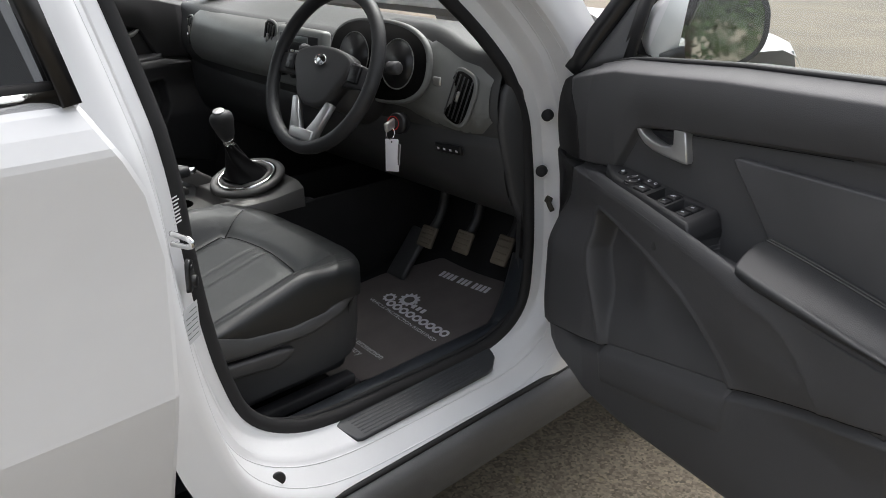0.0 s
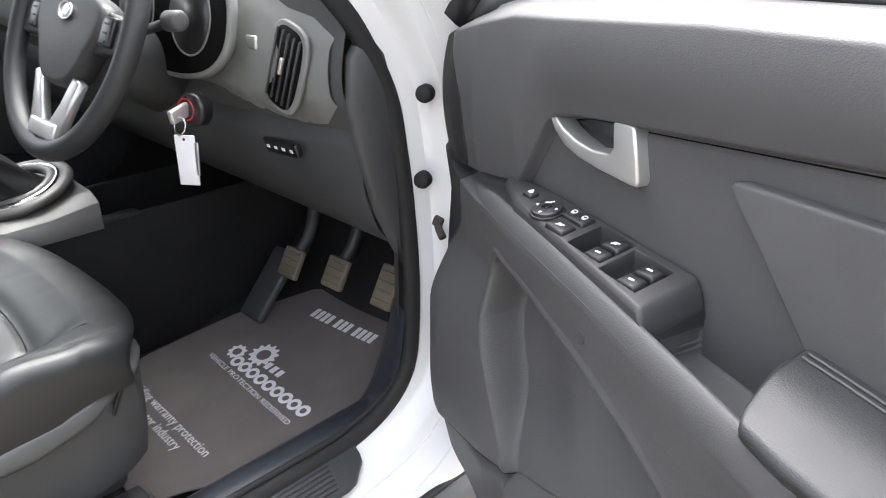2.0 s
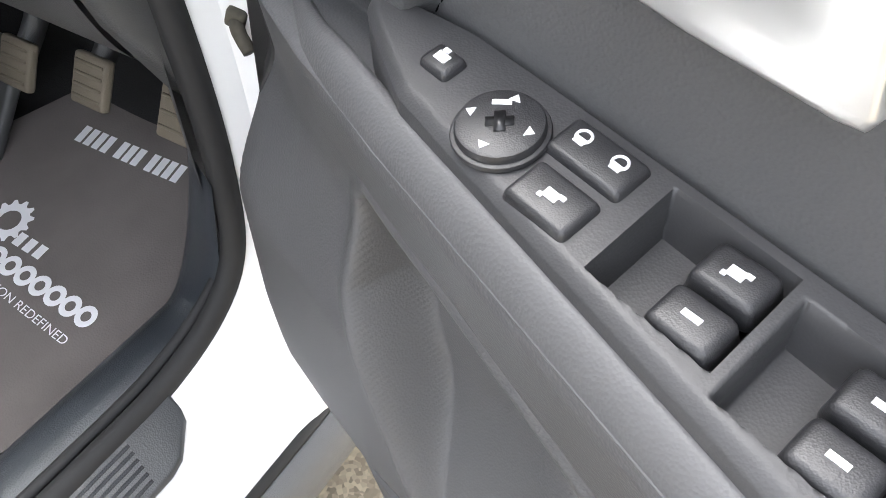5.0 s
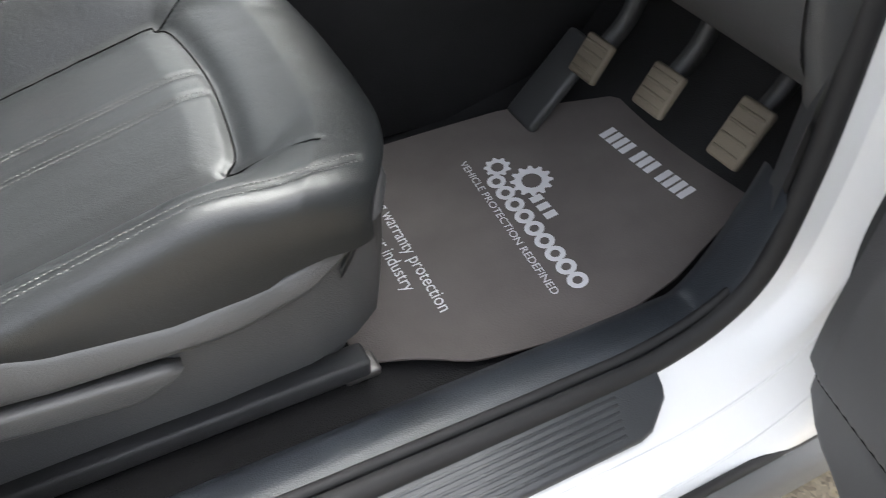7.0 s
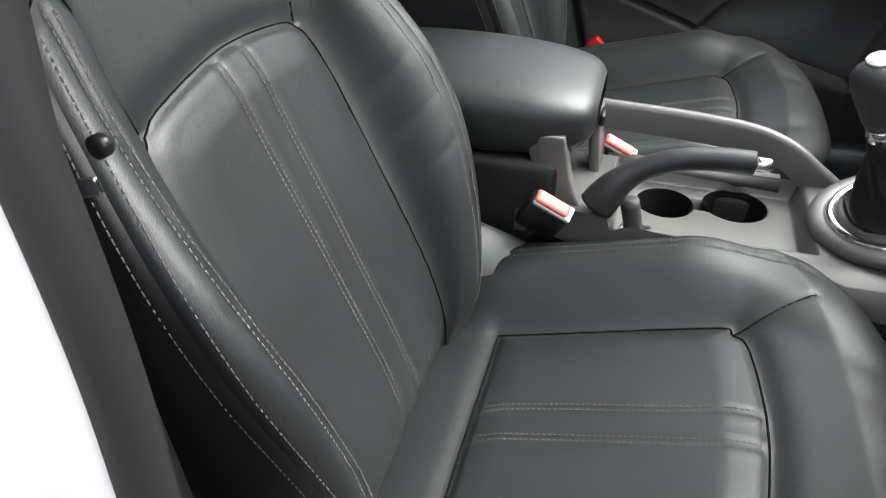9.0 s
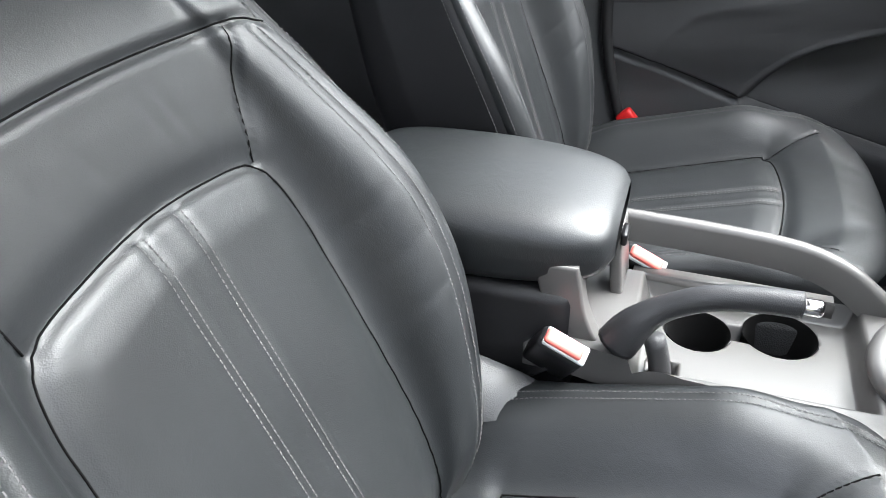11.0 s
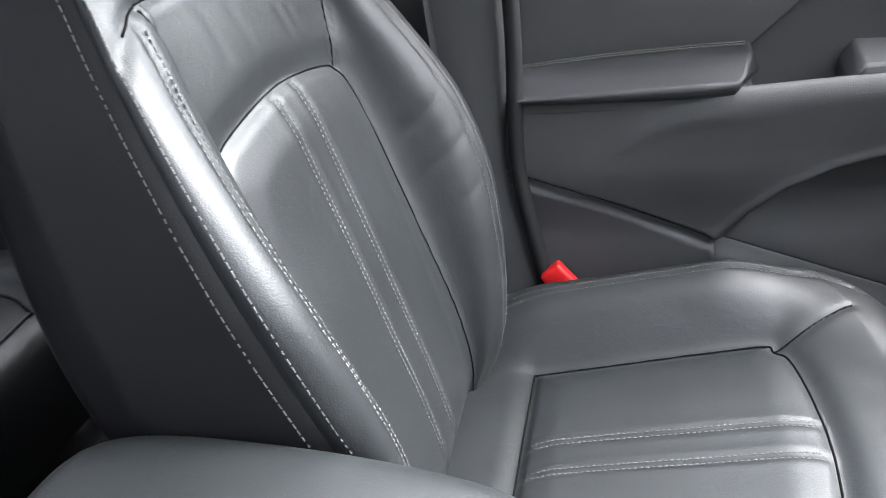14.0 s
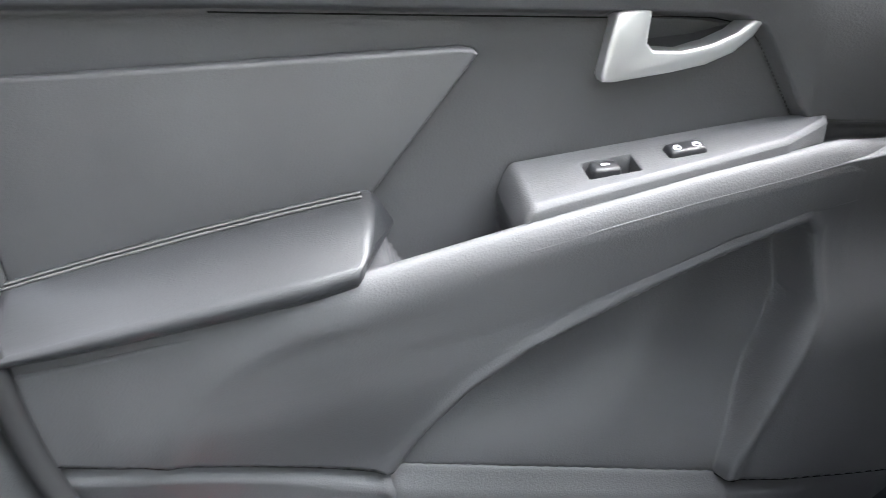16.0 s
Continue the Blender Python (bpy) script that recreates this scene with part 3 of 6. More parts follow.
def under_ledge(s, z):
    drop = lip_line(s) - z
    full = np.interp(s, [-0.05, 0.0, 0.03, 0.05, 0.08, 0.14, 0.22, 1.05], [0.0, 0.025, 0.070, 0.098, 0.107, 0.114, 0.122, 0.128])
    low = step(0.08, 0.20, drop)
    return lip_d(s) * (1 - low) + full * low - 0.012 * step(0.0, 0.10, drop) * (1 - low) - 0.02 * step(0.30, 0.50, drop) - 0.010 * step(0.58, 0.76, s) * np.exp(-(drop / 0.06) ** 2)


def lip_d(s):
    return np.interp(s, [-0.05, 0.0, 0.06, 0.13, 0.18, 0.25, 0.33, 0.41, 0.475, 0.62, 0.80, 1.05], [0.02, 0.045, 0.07, 0.095, 0.108, 0.120, 0.130, 0.139, 0.147, 0.163, 0.165, 0.15])


def wall_d(s):
    return np.interp(s, [-0.05, 0.0, 0.06, 0.14, 0.3, 1.05], [0.0, 0.025, 0.05, 0.068, 0.066, 0.066])


def edge_s(z):
    return np.interp(z, [0.42, 0.55, 0.67, 0.78, 0.86, 0.92, 0.97, 1.03, 1.08, 1.12], [0.05, 0.0, 0.002, 0.03, 0.07, 0.098, 0.108, 0.10, 0.05, 0.012])


def soft_ridge(s, z):
    """A soft ridge that turns down behind the pocket."""
    ridge = line_distance(s, z, [(0.28, 0.906), (0.45, 0.898), (0.62, 0.886), (0.66, 0.880), (0.70, 0.864), (0.728, 0.838), (0.748, 0.81), (0.768, 0.775)])
    return 0.003 * np.exp(-(ridge / 0.010) ** 2) * step(0.50, 0.66, s)


def trim_depth(s, z):
    wall, lip, lz = wall_d(s), lip_d(s), lip_z(s)
    belt = np.interp(s, *zip(*BELT))
    seam = np.interp(s, *zip(*UPPER_SEAM))
    d = wall + 0.013 * step(-0.001, 0.006, z - seam) + 0.012 * np.sin(np.clip((z - seam) / (belt - seam + 1e-6), 0, 1) * math.pi)
    d = d - 0.003 * np.exp(-((z - seam + 0.002) / 0.0025) ** 2)
    d = d - 0.035 * step(0.022, 0.0, belt - z)
    r = line_distance(s, z, RECESS, closed=True)
    d = d - 0.022 * step(0.002, -0.010, r)
    # the ledge and the wall under it
    under = under_ledge(s, z)
    round_lip = step(0.002, -0.005, z - lz)
    d = d * (1 - round_lip) + under * round_lip
    # the pocket, with a hollow for a bottle
    p = line_distance(s, z, POCKET, closed=True)
    bottle = 0.020 * np.exp(-((s - 0.36 + 0.45 * (z - 0.75)) / 0.04) ** 2)
    d = d - np.minimum(0.012 + 0.038 * step(0.0, 0.13, z - np.interp(s, *LOW_LINE)) - bottle * 0.5 * step(0.02, 0.10, z - np.interp(s, *LOW_LINE)), np.maximum(d - 0.015, 0)) * step(0.002, -0.009, p) + 0.003 * np.exp(-((p - 0.006) / 0.006) ** 2)
    d = d + soft_ridge(s, z) * round_lip
    # the step to the lower panel
    low = np.interp(s, *LOW_LINE)
    d = d - 0.013 * step(0.001, -0.004, z - low) + 0.014 * step(0.002, 0.022, low - z) * step(0.10, 0.25, s)
    bottom = np.interp(s, [-0.05, 0, 0.1, 0.33, 0.6, 1.05], [0.52, 0.50, 0.455, 0.445, 0.475, 0.53])
    d = d - 0.05 * step(0.05, 0.0, z - bottom) ** 2
    return d


def front_door(name, label, hinge, swing, driver):
    """A front door. swing: degrees by which it stands open."""
    side = 1 if driver else -1
    turn = radians(swing)

    def at(s, d, z):
        x, y = -d * math.cos(turn) + s * math.sin(turn), -s * math.cos(turn) - d * math.sin(turn)
        return Vector((hinge[0] + side * x, hinge[1] + y, z))

    def out(bm):
        for v in bm.verts:
            v.co = at(v.co.x, v.co.y, v.co.z)
        bmesh.ops.recalc_face_normals(bm, faces=bm.faces)
        return bm

    def flat(poly, d, depth, r=0.0, seg=3):
        """A shape in the door's plane, raised inwards from the depth d."""
        bm = prism(poly, depth, None, r, seg)
        for v in bm.verts:
            v.co = Vector((v.co.x, d + v.co.z, v.co.y))
        return out(bm)

    door = thing(name, (hinge[0], hinge[1], 0.45), label, "car door", "front doors")

    def panel(lo, hi, n):
        """A skin over the trim between two edges, and its back."""
        U, W = 1 - (1 - np.linspace(0, 1, 180)) ** 1.5, np.linspace(0, 1, 151)[1:] ** 1.4
        V = np.concatenate([U, W])
        below = np.arange(len(V)) < len(U)
        K = np.linspace(0, 1, n) if n < 100 else np.concatenate([np.linspace(0, 0.70, n), np.linspace(0.703, 1, 60)])
        rows = []
        for k in K:
            s = np.full(V.shape, 0.5)
            for _ in range(4):
                bottom = np.interp(s, [-0.05, 0, 0.03, 0.1, 0.33, 0.6, 1.05], [0.56, 0.54, 0.52, 0.455, 0.445, 0.475, 0.53])
                belt = np.interp(s, *zip(*BELT))
                lip = lip_line(s)
                z = np.where(below, bottom + (lip - bottom) * V, lip + (belt - lip) * V)
                a, b = lo(z), hi(z)
                s = a + (b - a) * k
            d = trim_depth(s, z)
            front = np.stack([s, d, z], axis=1)
            back = np.stack([s, d * 0 - 0.012, z], axis=1)[::-1][::30]
            rows.append(np.vstack([front, back]))
        return out(grid(rows, wrap=True, caps=True))

    part("door_edge", panel(lambda z: z * 0 - 0.045, edge_s, 16), RUBBER, door, "black plastic leading edge")
    trim = part("trim_panel", panel(lambda z: edge_s(z) + 0.0015, lambda z: z * 0 + 0.865, 240), TRIM, door, "charcoal grained plastic door trim")
    # outer skin
    rows = []
    for k in np.linspace(0.0, 0.93, 30):
        e = 0.030 * step(0.16, 0.0, k)
        lo = np.interp(k, [-0.05, 0, 0.1, 0.33, 0.6, 1.05], [0.53, 0.50, 0.435, 0.425, 0.455, 0.51]) + 0.07 * step(0.26, 0.06, k) + 0.006
        hi = np.interp(k, *zip(*BELT))
        rows.append([(k, -0.016 - e, lo - 0.008), (k, 0.0 - e, lo - 0.008), (k, 0.0 - e, lo), (k, -0.016 - e, hi - 0.05), (k, -0.03, hi - 0.035), (k, -0.06, hi - 0.05), (k, -0.085, (lo + hi) / 2), (k, -0.06, lo)])
    part("outer_skin", out(grid(rows, wrap=True, caps=True)), WHITE, door, "white painted outer skin", angle=40)
    # arm pad
    rows, line = [], []
    for k in np.concatenate([[0, 0.004, 0.012, 0.022, 0.035], np.linspace(0.05, 1, 30)]):
        a = 0.562 + 0.297 * k
        f = math.sqrt(min(1, k / 0.03)) if k < 0.03 else 1.0
        k = 0.66 * k
        w = wall_d(a) + (lip_d(a) + 0.004 - wall_d(a)) * (0.72 + 0.28 * f)
        zt = 0.954 + 0.004 * math.sin(k * math.pi) - 0.062 * k ** 1.2 - 0.004 * (1 - f)
        zb = 0.912 - 0.030 * k + 0.006 * (1 - f)
        tilt, nose = 0.022 * (1 - k) ** 4, 0.034 * (1 - k) ** 4
        prof = [(a + tilt, wall_d(a) - 0.012, zt), (a + tilt, wall_d(a) + 0.010, zt + 0.001), (a + tilt, wall_d(a) + (w - wall_d(a)) * 0.55, zt - 0.007), (a + nose * 0.8, wall_d(a) + (w - wall_d(a)) * 0.88, zt - 0.022), (a + nose, w, (zt + zb) / 2 - 0.006), (a + nose, w - 0.002, zb + 0.006), (a + nose, w - 0.014, zb), (a, wall_d(a) - 0.012, zb)]
        rows.append(smoothed(prof, 30))
        line.append((a + tilt, wall_d(a) + 0.020, zt + 0.0008))
    pad = part("arm_pad", out(grid(rows, wrap=True, caps=True)), LEATHER_SIDE, door, "padded black vinyl arm rest")
    rows = []
    for o in (0.0, 0.006):
        c = spaced(np.array(line[4:]) + np.array((0, o, -o * 0.15)), 90)
        rows.append(tube([p for p in c], 0.0011))
    part("piping", out(join(*rows)), THREAD, pad, "pale grey stitched piping", kind="stuff")
    # rail that carries on along the grip hollow
    rows = []
    for a in np.linspace(0.12, 0.855, 140):
        top = float(lip_line(a)) - 0.012 * float(step(0.22, 0.12, a))
        sink = 0.006 * float(step(0.20, 0.12, a)) + 0.004 * float(step(0.70, 0.80, a))
        foot = float(np.interp(a, [0.22, 0.30, 0.36, 0.45, 0.50, 0.63], [0.892, 0.884, 0.868, 0.840, 0.815, 0.790]))
        Z = np.linspace(foot, top - 0.024, 22)
        proud = soft_ridge(np.full(Z.shape, a), Z)
        face = [(a, float(under_ledge(a, z)) + 0.0012 + float(e) - 0.0030 * float(step(0.06, 0.110, top - z)) - sink, z) for z, e in zip(Z, proud)]
        w = face[-1][1]
        rows.append(face + [(a, w - 0.0008, top - 0.017), (a, w - 0.0025, top - 0.010), (a, w - 0.0055, top - 0.0045), (a, w - 0.009, top - 0.001), (a, w - 0.0125, top), (a, w - 0.0155, top - 0.002), (a, w - 0.0168, top - 0.008), (a, w - 0.026, max(foot, 0.866)), (a, w - 0.034, foot)])
    part("grip_rail", out(grid(rows, wrap=True, caps=True)), TRIM, door)
    part("grip_wall", out(rbox(0.022, 0.066, 0.060, 0.003, 3, pose(0.4712, 0.100, 0.889))), TRIM, door)
    rows = []
    for a in np.linspace(0.262, 0.618, 64):
        top = float(np.interp(a, *LOW_LINE)) + 0.002
        e = 0.022 * float(step(0.284, 0.264, a) + step(0.596, 0.616, a))
        face = [(a, float(under_ledge(a, z)) - 0.0090 + 0.014 * float(step(0.004, 0.024, top - z)) - e - 0.010 * float(step(0.075, 0.10, top - z)), z) for z in np.linspace(top - 0.10, top - 0.006, 10)]
        w = face[-1][1]
        rows.append(face + [(a, w - 0.001, top - 0.002), (a, w - 0.004, top), (a, w - 0.008, top - 0.001), (a, w - 0.010, top - 0.006), (a, w - 0.020, top - 0.10)])
    part("pocket_lip", out(grid(rows, wrap=True, caps=True)), TRIM, door, "charcoal lip of the door pocket")
    # raised insert above the arm pad
    part("insert_pad", flat(INSERT, 0.060, 0.019, 0.004, 4), TRIM_SOFT, door, "smooth charcoal door insert", angle=40)
    for line, o in ((UPPER_SEAM[3:-1], -0.003), (list(zip(*LOW_LINE))[1:-1], 0.0)):
        path = [(a, float(trim_depth(np.array([a]), np.array([b + o]))[0]) + 0.0004, b + o) for a, b in spaced(np.array(line), 120) if a < 0.86]
        part("trim_seam", out(tube([p for p in path], 0.0006)), HOLLOW, door, "dark trim seam")
    # inner pull
    grip = [(0.388, 1.064), (0.384, 1.066), (0.364, 1.066), (0.360, 1.063), (0.363, 1.040), (0.358, 1.034), (0.335, 1.031), (0.31, 1.0335), (0.290, 1.040), (0.278, 1.048), (0.271, 1.050), (0.268, 1.047), (0.276, 1.036), (0.292, 1.025), (0.315, 1.018), (0.345, 1.015), (0.39, 1.013), (0.398, 1.014), (0.400, 1.019)]
    part("inner_handle", flat(grip, 0.058, 0.022, 0.0028, 3), SILVER, door, "satin silver inner door handle", angle=50)
    part("handle_cup", flat([(a, b) for a, b in RECESS], 0.036, 0.012, 0.003), TRIM_DARK, door, "black hollow behind the handle")
    return door, at, out, flat, trim


def plate_z(s, d):
    return 0.966 - 0.045 * (s - 0.25) - 0.20 * (d - 0.07)


def switch_plate(door, out, wells, colour, label):
    """The plate along the ledge, with sunk wells given as (s from, to, d from, to)."""
    rows = []
    for s in np.concatenate([np.linspace(0.205, 0.25, 34), np.linspace(0.2515, 0.466, 230), np.linspace(0.467, 0.483, 20)]):
        f = math.sqrt(np.clip((s - 0.205) / 0.05, 0, 1))
        lo, hi = wall_d(s) + 0.004 + 0.012 * (1 - f), wall_d(s) + 0.016 + (lip_d(s) - 0.0115 - wall_d(s) - 0.016) * f
        e = 0.022 * np.clip((s - 0.467) / 0.016, 0, 1) ** 2.2
        row = [(s, lo - 0.012, 0.915), (s, lo - 0.002, plate_z(s, lo) - 0.004 - e), (s, lo - 0.0006, plate_z(s, lo) - 0.0015 - e)]
        for d in np.linspace(lo, hi, 76):
            z = plate_z(s, d) - e - 0.004 * np.clip((d - hi + 0.006) / 0.006, 0, 1) ** 2
            for a, b, c, g in wells:
                q = max(a - s, s - b, c - d, d - g)
                z -= 0.020 * step(0.0003, -0.0022, q)
            row.append((s, d, z))
        row.append((s, hi - 0.002, 0.915))
        rows.append(row)
    return part("switch_plate", out(grid(rows, wrap=True, caps=True)), colour, door, label, angle=50)


def key(parent, at, s, d, ls, ld, rise, name, label="", tip=0.0, mark="bar", lift=0.0):
    """A rounded rocker key on the plate, tipped by so many degrees, with its white mark."""
    o = at(s, d, plate_z(s, d) + lift)
    ax, az = at(s + 0.01, d, plate_z(s + 0.01, d) + lift) - o, (at(s + 0.01, d, plate_z(s + 0.01, d)) - at(s, d, plate_z(s, d))).cross(at(s, d + 0.01, plate_z(s, d + 0.01)) - at(s, d, plate_z(s, d)))
    if az.z < 0:
        az = -az
    m = frame_of(o, ax, az) @ pose(0, 0, 0, 0, tip, 0)
    k = part(name, rbox(ls, ld, rise * 2, min(0.003, rise * 0.6), 3, m, 0.86), SWITCH, parent, label, angle=50)
    top = rise + 0.0003
    marks = {"bar": [rbox(0.0065, 0.0022, 0.0006, 0, 1, m @ pose(0, 0, top))],
             "block": [rbox(0.0055, 0.0038, 0.0006, 0, 1, m @ pose(0, 0, top)), rbox(0.0025, 0.0018, 0.0006, 0, 1, m @ pose(0.0035, 0.0014, top)), rbox(0.0018, 0.0018, 0.0006, 0, 1, m @ pose(-0.003, -0.0022, top))],
             "pair": [rbox(0.0042, 0.0028, 0.0006, 0, 1, m @ pose(-0.008, 0, top)), ring(0.0028, 0.0006, m @ pose(-0.008, 0.0022, top), 16, 5), rbox(0.0042, 0.0028, 0.0006, 0, 1, m @ pose(0.008, 0, top)), ring(0.0028, 0.0006, m @ pose(0.008, 0.0022, top), 16, 5)],
             "fold": [rbox(0.006, 0.004, 0.0006, 0, 1, m @ pose(0, 0, top)), rbox(0.003, 0.002, 0.0006, 0, 1, m @ pose(-0.001, 0.0035, top))]}
    part("mark", join(*marks[mark]), PRINT, k, smooth=False)
    return k


SWITCH = material("satin_black_switch", (0.020, 0.020, 0.022), 0.42, grain=0.15, grain_size=1500)
DRIVER_HINGE, PASSENGER_HINGE = (0.821, 1.396), (-0.868, 1.42)
driver_door, d_at, d_out, d_flat, d_trim = front_door("driver_door", "open driver's door with charcoal trim and white outer skin", DRIVER_HINGE, 72.7, True)
d_plate = switch_plate(driver_door, d_out, [(0.354, 0.4010, 0.0740, 0.1150), (0.4060, 0.453, 0.0785, 0.1205)], TRIM_PLATE, "black plate with window and mirror switches")
key(d_plate, d_at, 0.257, 0.0890, 0.0165, 0.0135, 0.0036, "mirror_fold_key", mark="fold")
key(d_plate, d_at, 0.3285, 0.0830, 0.036, 0.0195, 0.0036, "lock_key", mark="pair")
key(d_plate, d_at, 0.3295, 0.1050, 0.030, 0.0205, 0.0036, "window_lock_key", mark="block")
for a in (0.3875, 0.4390):
    o = 0.0055 if a > 0.4 else 0.0
    for b, mk in ((0.0850 + o, "block" if a < 0.4 else "bar"), (0.1050 + o, "bar")):
        key(d_plate, d_at, a, b, 0.0255, 0.0196, 0.0060, "window_key", tip=-6, mark=mk, lift=-0.0052)
o = d_at(0.2965, 0.0965, plate_z(0.2965, 0.0965))
km = frame_of(o, d_at(0.3065, 0.0965, plate_z(0.3065, 0.0965)) - o, (-0.06, -0.19, 1))
knob = part("mirror_knob", join(disc(0.0180, 0.002, km, 0.001, 40), disc(0.0162, 0.0056, km, 0.002, 40)), SWITCH, d_plate, "round black mirror knob", angle=40)
part("knob_slot", join(rbox(0.010, 0.004, 0.001, 0, 1, km @ pose(0, 0, 0.0057, 0, 0, 45)), rbox(0.004, 0.009, 0.001, 0, 1, km @ pose(0, 0, 0.0058, 0, 0, 45))), GLOSSY, knob)
part("mark", join(*[prism([(-0.0022, 0), (0.0022, 0), (0, 0.003)], 0.0005, km @ pose(0.0105 * math.cos(a), 0.0105 * math.sin(a), 0.0056, 0, 0, math.degrees(a) - 90)) for a in (0.3, 1.87, 3.44, 5.0)], rbox(0.007, 0.0022, 0.0005, 0, 1, km @ pose(-0.006, 0.0068, 0.0057, 0, 0, 40))), PRINT, knob, smooth=False)
part("screw_cover", d_flat([(0.405 + 0.0055 * math.cos(a), 0.881 + 0.008 * math.sin(a)) for a in np.linspace(0, 2 * math.pi, 25)[:-1]], 0.120, 0.0142, 0.001), TRIM_DARK, driver_door, "small dark oval screw cover")
part("reflector", d_flat([(0.71, 0.572), (0.723, 0.598), (0.765, 0.626), (0.80, 0.632), (0.81, 0.618), (0.797, 0.588), (0.765, 0.565), (0.725, 0.557)], 0.086, 0.034, 0.003), RED, driver_door, "red warning reflector")
passenger_door, p_at, p_out, p_flat, p_trim = front_door("passenger_door", "closed passenger door with charcoal plastic trim", PASSENGER_HINGE, 0.0, False)
p_plate = switch_plate(passenger_door, p_out, [(0.378, 0.420, 0.088, 0.112)], TRIM, "charcoal plate with window switch")
key(p_plate, p_at, 0.404, 0.100, 0.026, 0.017, 0.006, "window_key", tip=-5, mark="bar", lift=-0.003)
key(p_plate, p_at, 0.336, 0.0965, 0.034, 0.018, 0.005, "lock_key", mark="pair")


# ---------------------------------------------------------------- mirror and window of the driver's door
def sail(out, door):
    # door window frame along the windscreen pillar, with the mirror foot
    bar = [(0.010, 0.030, 1.10), (0.065, 0.0, 1.20), (0.14, -0.045, 1.31), (0.34, -0.11, 1.44), (0.60, -0.15, 1.52), (0.80, -0.16, 1.53), (0.90, -0.14, 1.45), (0.92, -0.05, 1.20)]
    path = [out(p) for p in smoothed(bar, 40)]
    part("window_frame", tube(path, [(0.014, -0.020), (0.018, 0.0), (0.014, 0.022), (-0.014, 0.022), (-0.018, 0.0), (-0.014, -0.020)], up=(0, 0, 1)), GLOSSY, door, "black window frame")
    rows = []
    for k in np.linspace(0, 1, 12):
        a = np.array((0.03, 0.036, 1.105)) * (1 - k) + np.array((0.135, -0.035, 1.29)) * k
        b = np.array((0.150, 0.036, 1.142)) * (1 - k) + np.array((0.150, -0.035, 1.29)) * k
        rows.append([out(a), out(a * 0.5 + b * 0.5 + np.array((0, 0.006, 0))), out(b), out(b - np.array((0, 0.02, 0))), out(a - np.array((0, 0.02, 0)))])
    bm = grid(rows, wrap=True, caps=True)
    bmesh.ops.recalc_face_normals(bm, faces=bm.faces)
    part("mirror_sail", bm, TRIM_DARK, door, "black triangular mirror sail")
    part("window_divider", tube([out((0.152, 0.020, 1.14)), out((0.150, -0.03, 1.30))], [(0.008, -0.010), (0.008, 0.010), (-0.008, 0.010), (-0.008, -0.010)], up=(1, 0, 0)), RUBBER, door)
    part("belt_seal", tube([out((s, float(np.interp(s, [0, 0.2, 1.05], [0.036, 0.040, 0.040])), float(np.interp(s, *zip(*BELT))) + 0.002)) for s in np.linspace(0.145, 0.90, 20)], [(0.006, -0.006), (0.006, 0.001), (-0.006, 0.002), (-0.006, -0.006)]), RUBBER, door, "black rubber window seal")
    return path


sail(lambda p: d_at(*p), driver_door)
pane = grid([[d_at(s, 0.022, float(np.interp(s, *zip(*BELT))) - 0.01) for s in np.linspace(0.2, 0.90, 12)], [d_at(s, -0.03, 1.29) for s in np.linspace(0.21, 0.90, 12)], [d_at(s, -0.12, 1.46) for s in np.linspace(0.44, 0.88, 12)]])
part("window_pane", pane, GLASS, driver_door, "clear door window").visible_shadow = False

mirror_body = []
for k in np.linspace(0, 1, 14):
    # a shell that swells from the glass rim towards its nose
    r = math.cos(k * math.pi / 2) ** 0.6
    row = []
    for a in np.linspace(0, 2 * math.pi, 41)[:-1]:
        ca, sa = math.cos(a), math.sin(a)
        w, h = 0.108 * np.sign(ca) * abs(ca) ** 0.75, 0.068 * np.sign(sa) * abs(sa) ** 0.8
        row.append(d_at(0.150 - 0.10 * k, -0.150 - 1.08 * w * r, 1.198 + 1.10 * h * r + 0.012 * ca * r))
    mirror_body.append(row)
bm = grid(mirror_body, wrap=True, caps=True)
bmesh.ops.recalc_face_normals(bm, faces=bm.faces)
housing = part("mirror_housing", bm, WHITE, driver_door, "white painted door mirror housing")
MIRROR_OUT = (d_at(1, 0.44, 0) - d_at(0, 0, 0)).normalized() + Vector((0, 0, 0.05))
mm = frame_of(d_at(0.157, -0.150, 1.200), d_at(0, 1, 0) - d_at(0, 0, 0), MIRROR_OUT)
outline = [(0.120 * np.sign(math.cos(a)) * abs(math.cos(a)) ** 0.8, 0.078 * np.sign(math.sin(a)) * abs(math.sin(a)) ** 0.75) for a in np.linspace(0, 2 * math.pi, 49)[:-1]]
part("mirror_rim", prism([(x * 1.12, y * 1.13) for x, y in outline], 0.016, mm @ pose(0, 0, -0.010), 0.004, 3), TRIM_DARK, housing, "black plastic mirror rim")
part("mirror_glass", prism(outline, 0.003, mm @ pose(0, 0, 0.0062)), MIRROR, housing, "silvered door mirror glass", smooth=False)
part("mirror_foot", tube([d_at(0.10, -0.01, 1.13), d_at(0.12, -0.06, 1.135), d_at(0.13, -0.12, 1.15)], [(0.03, -0.014), (0.03, 0.014), (-0.03, 0.014), (-0.03, -0.014)]), GLOSSY, housing)

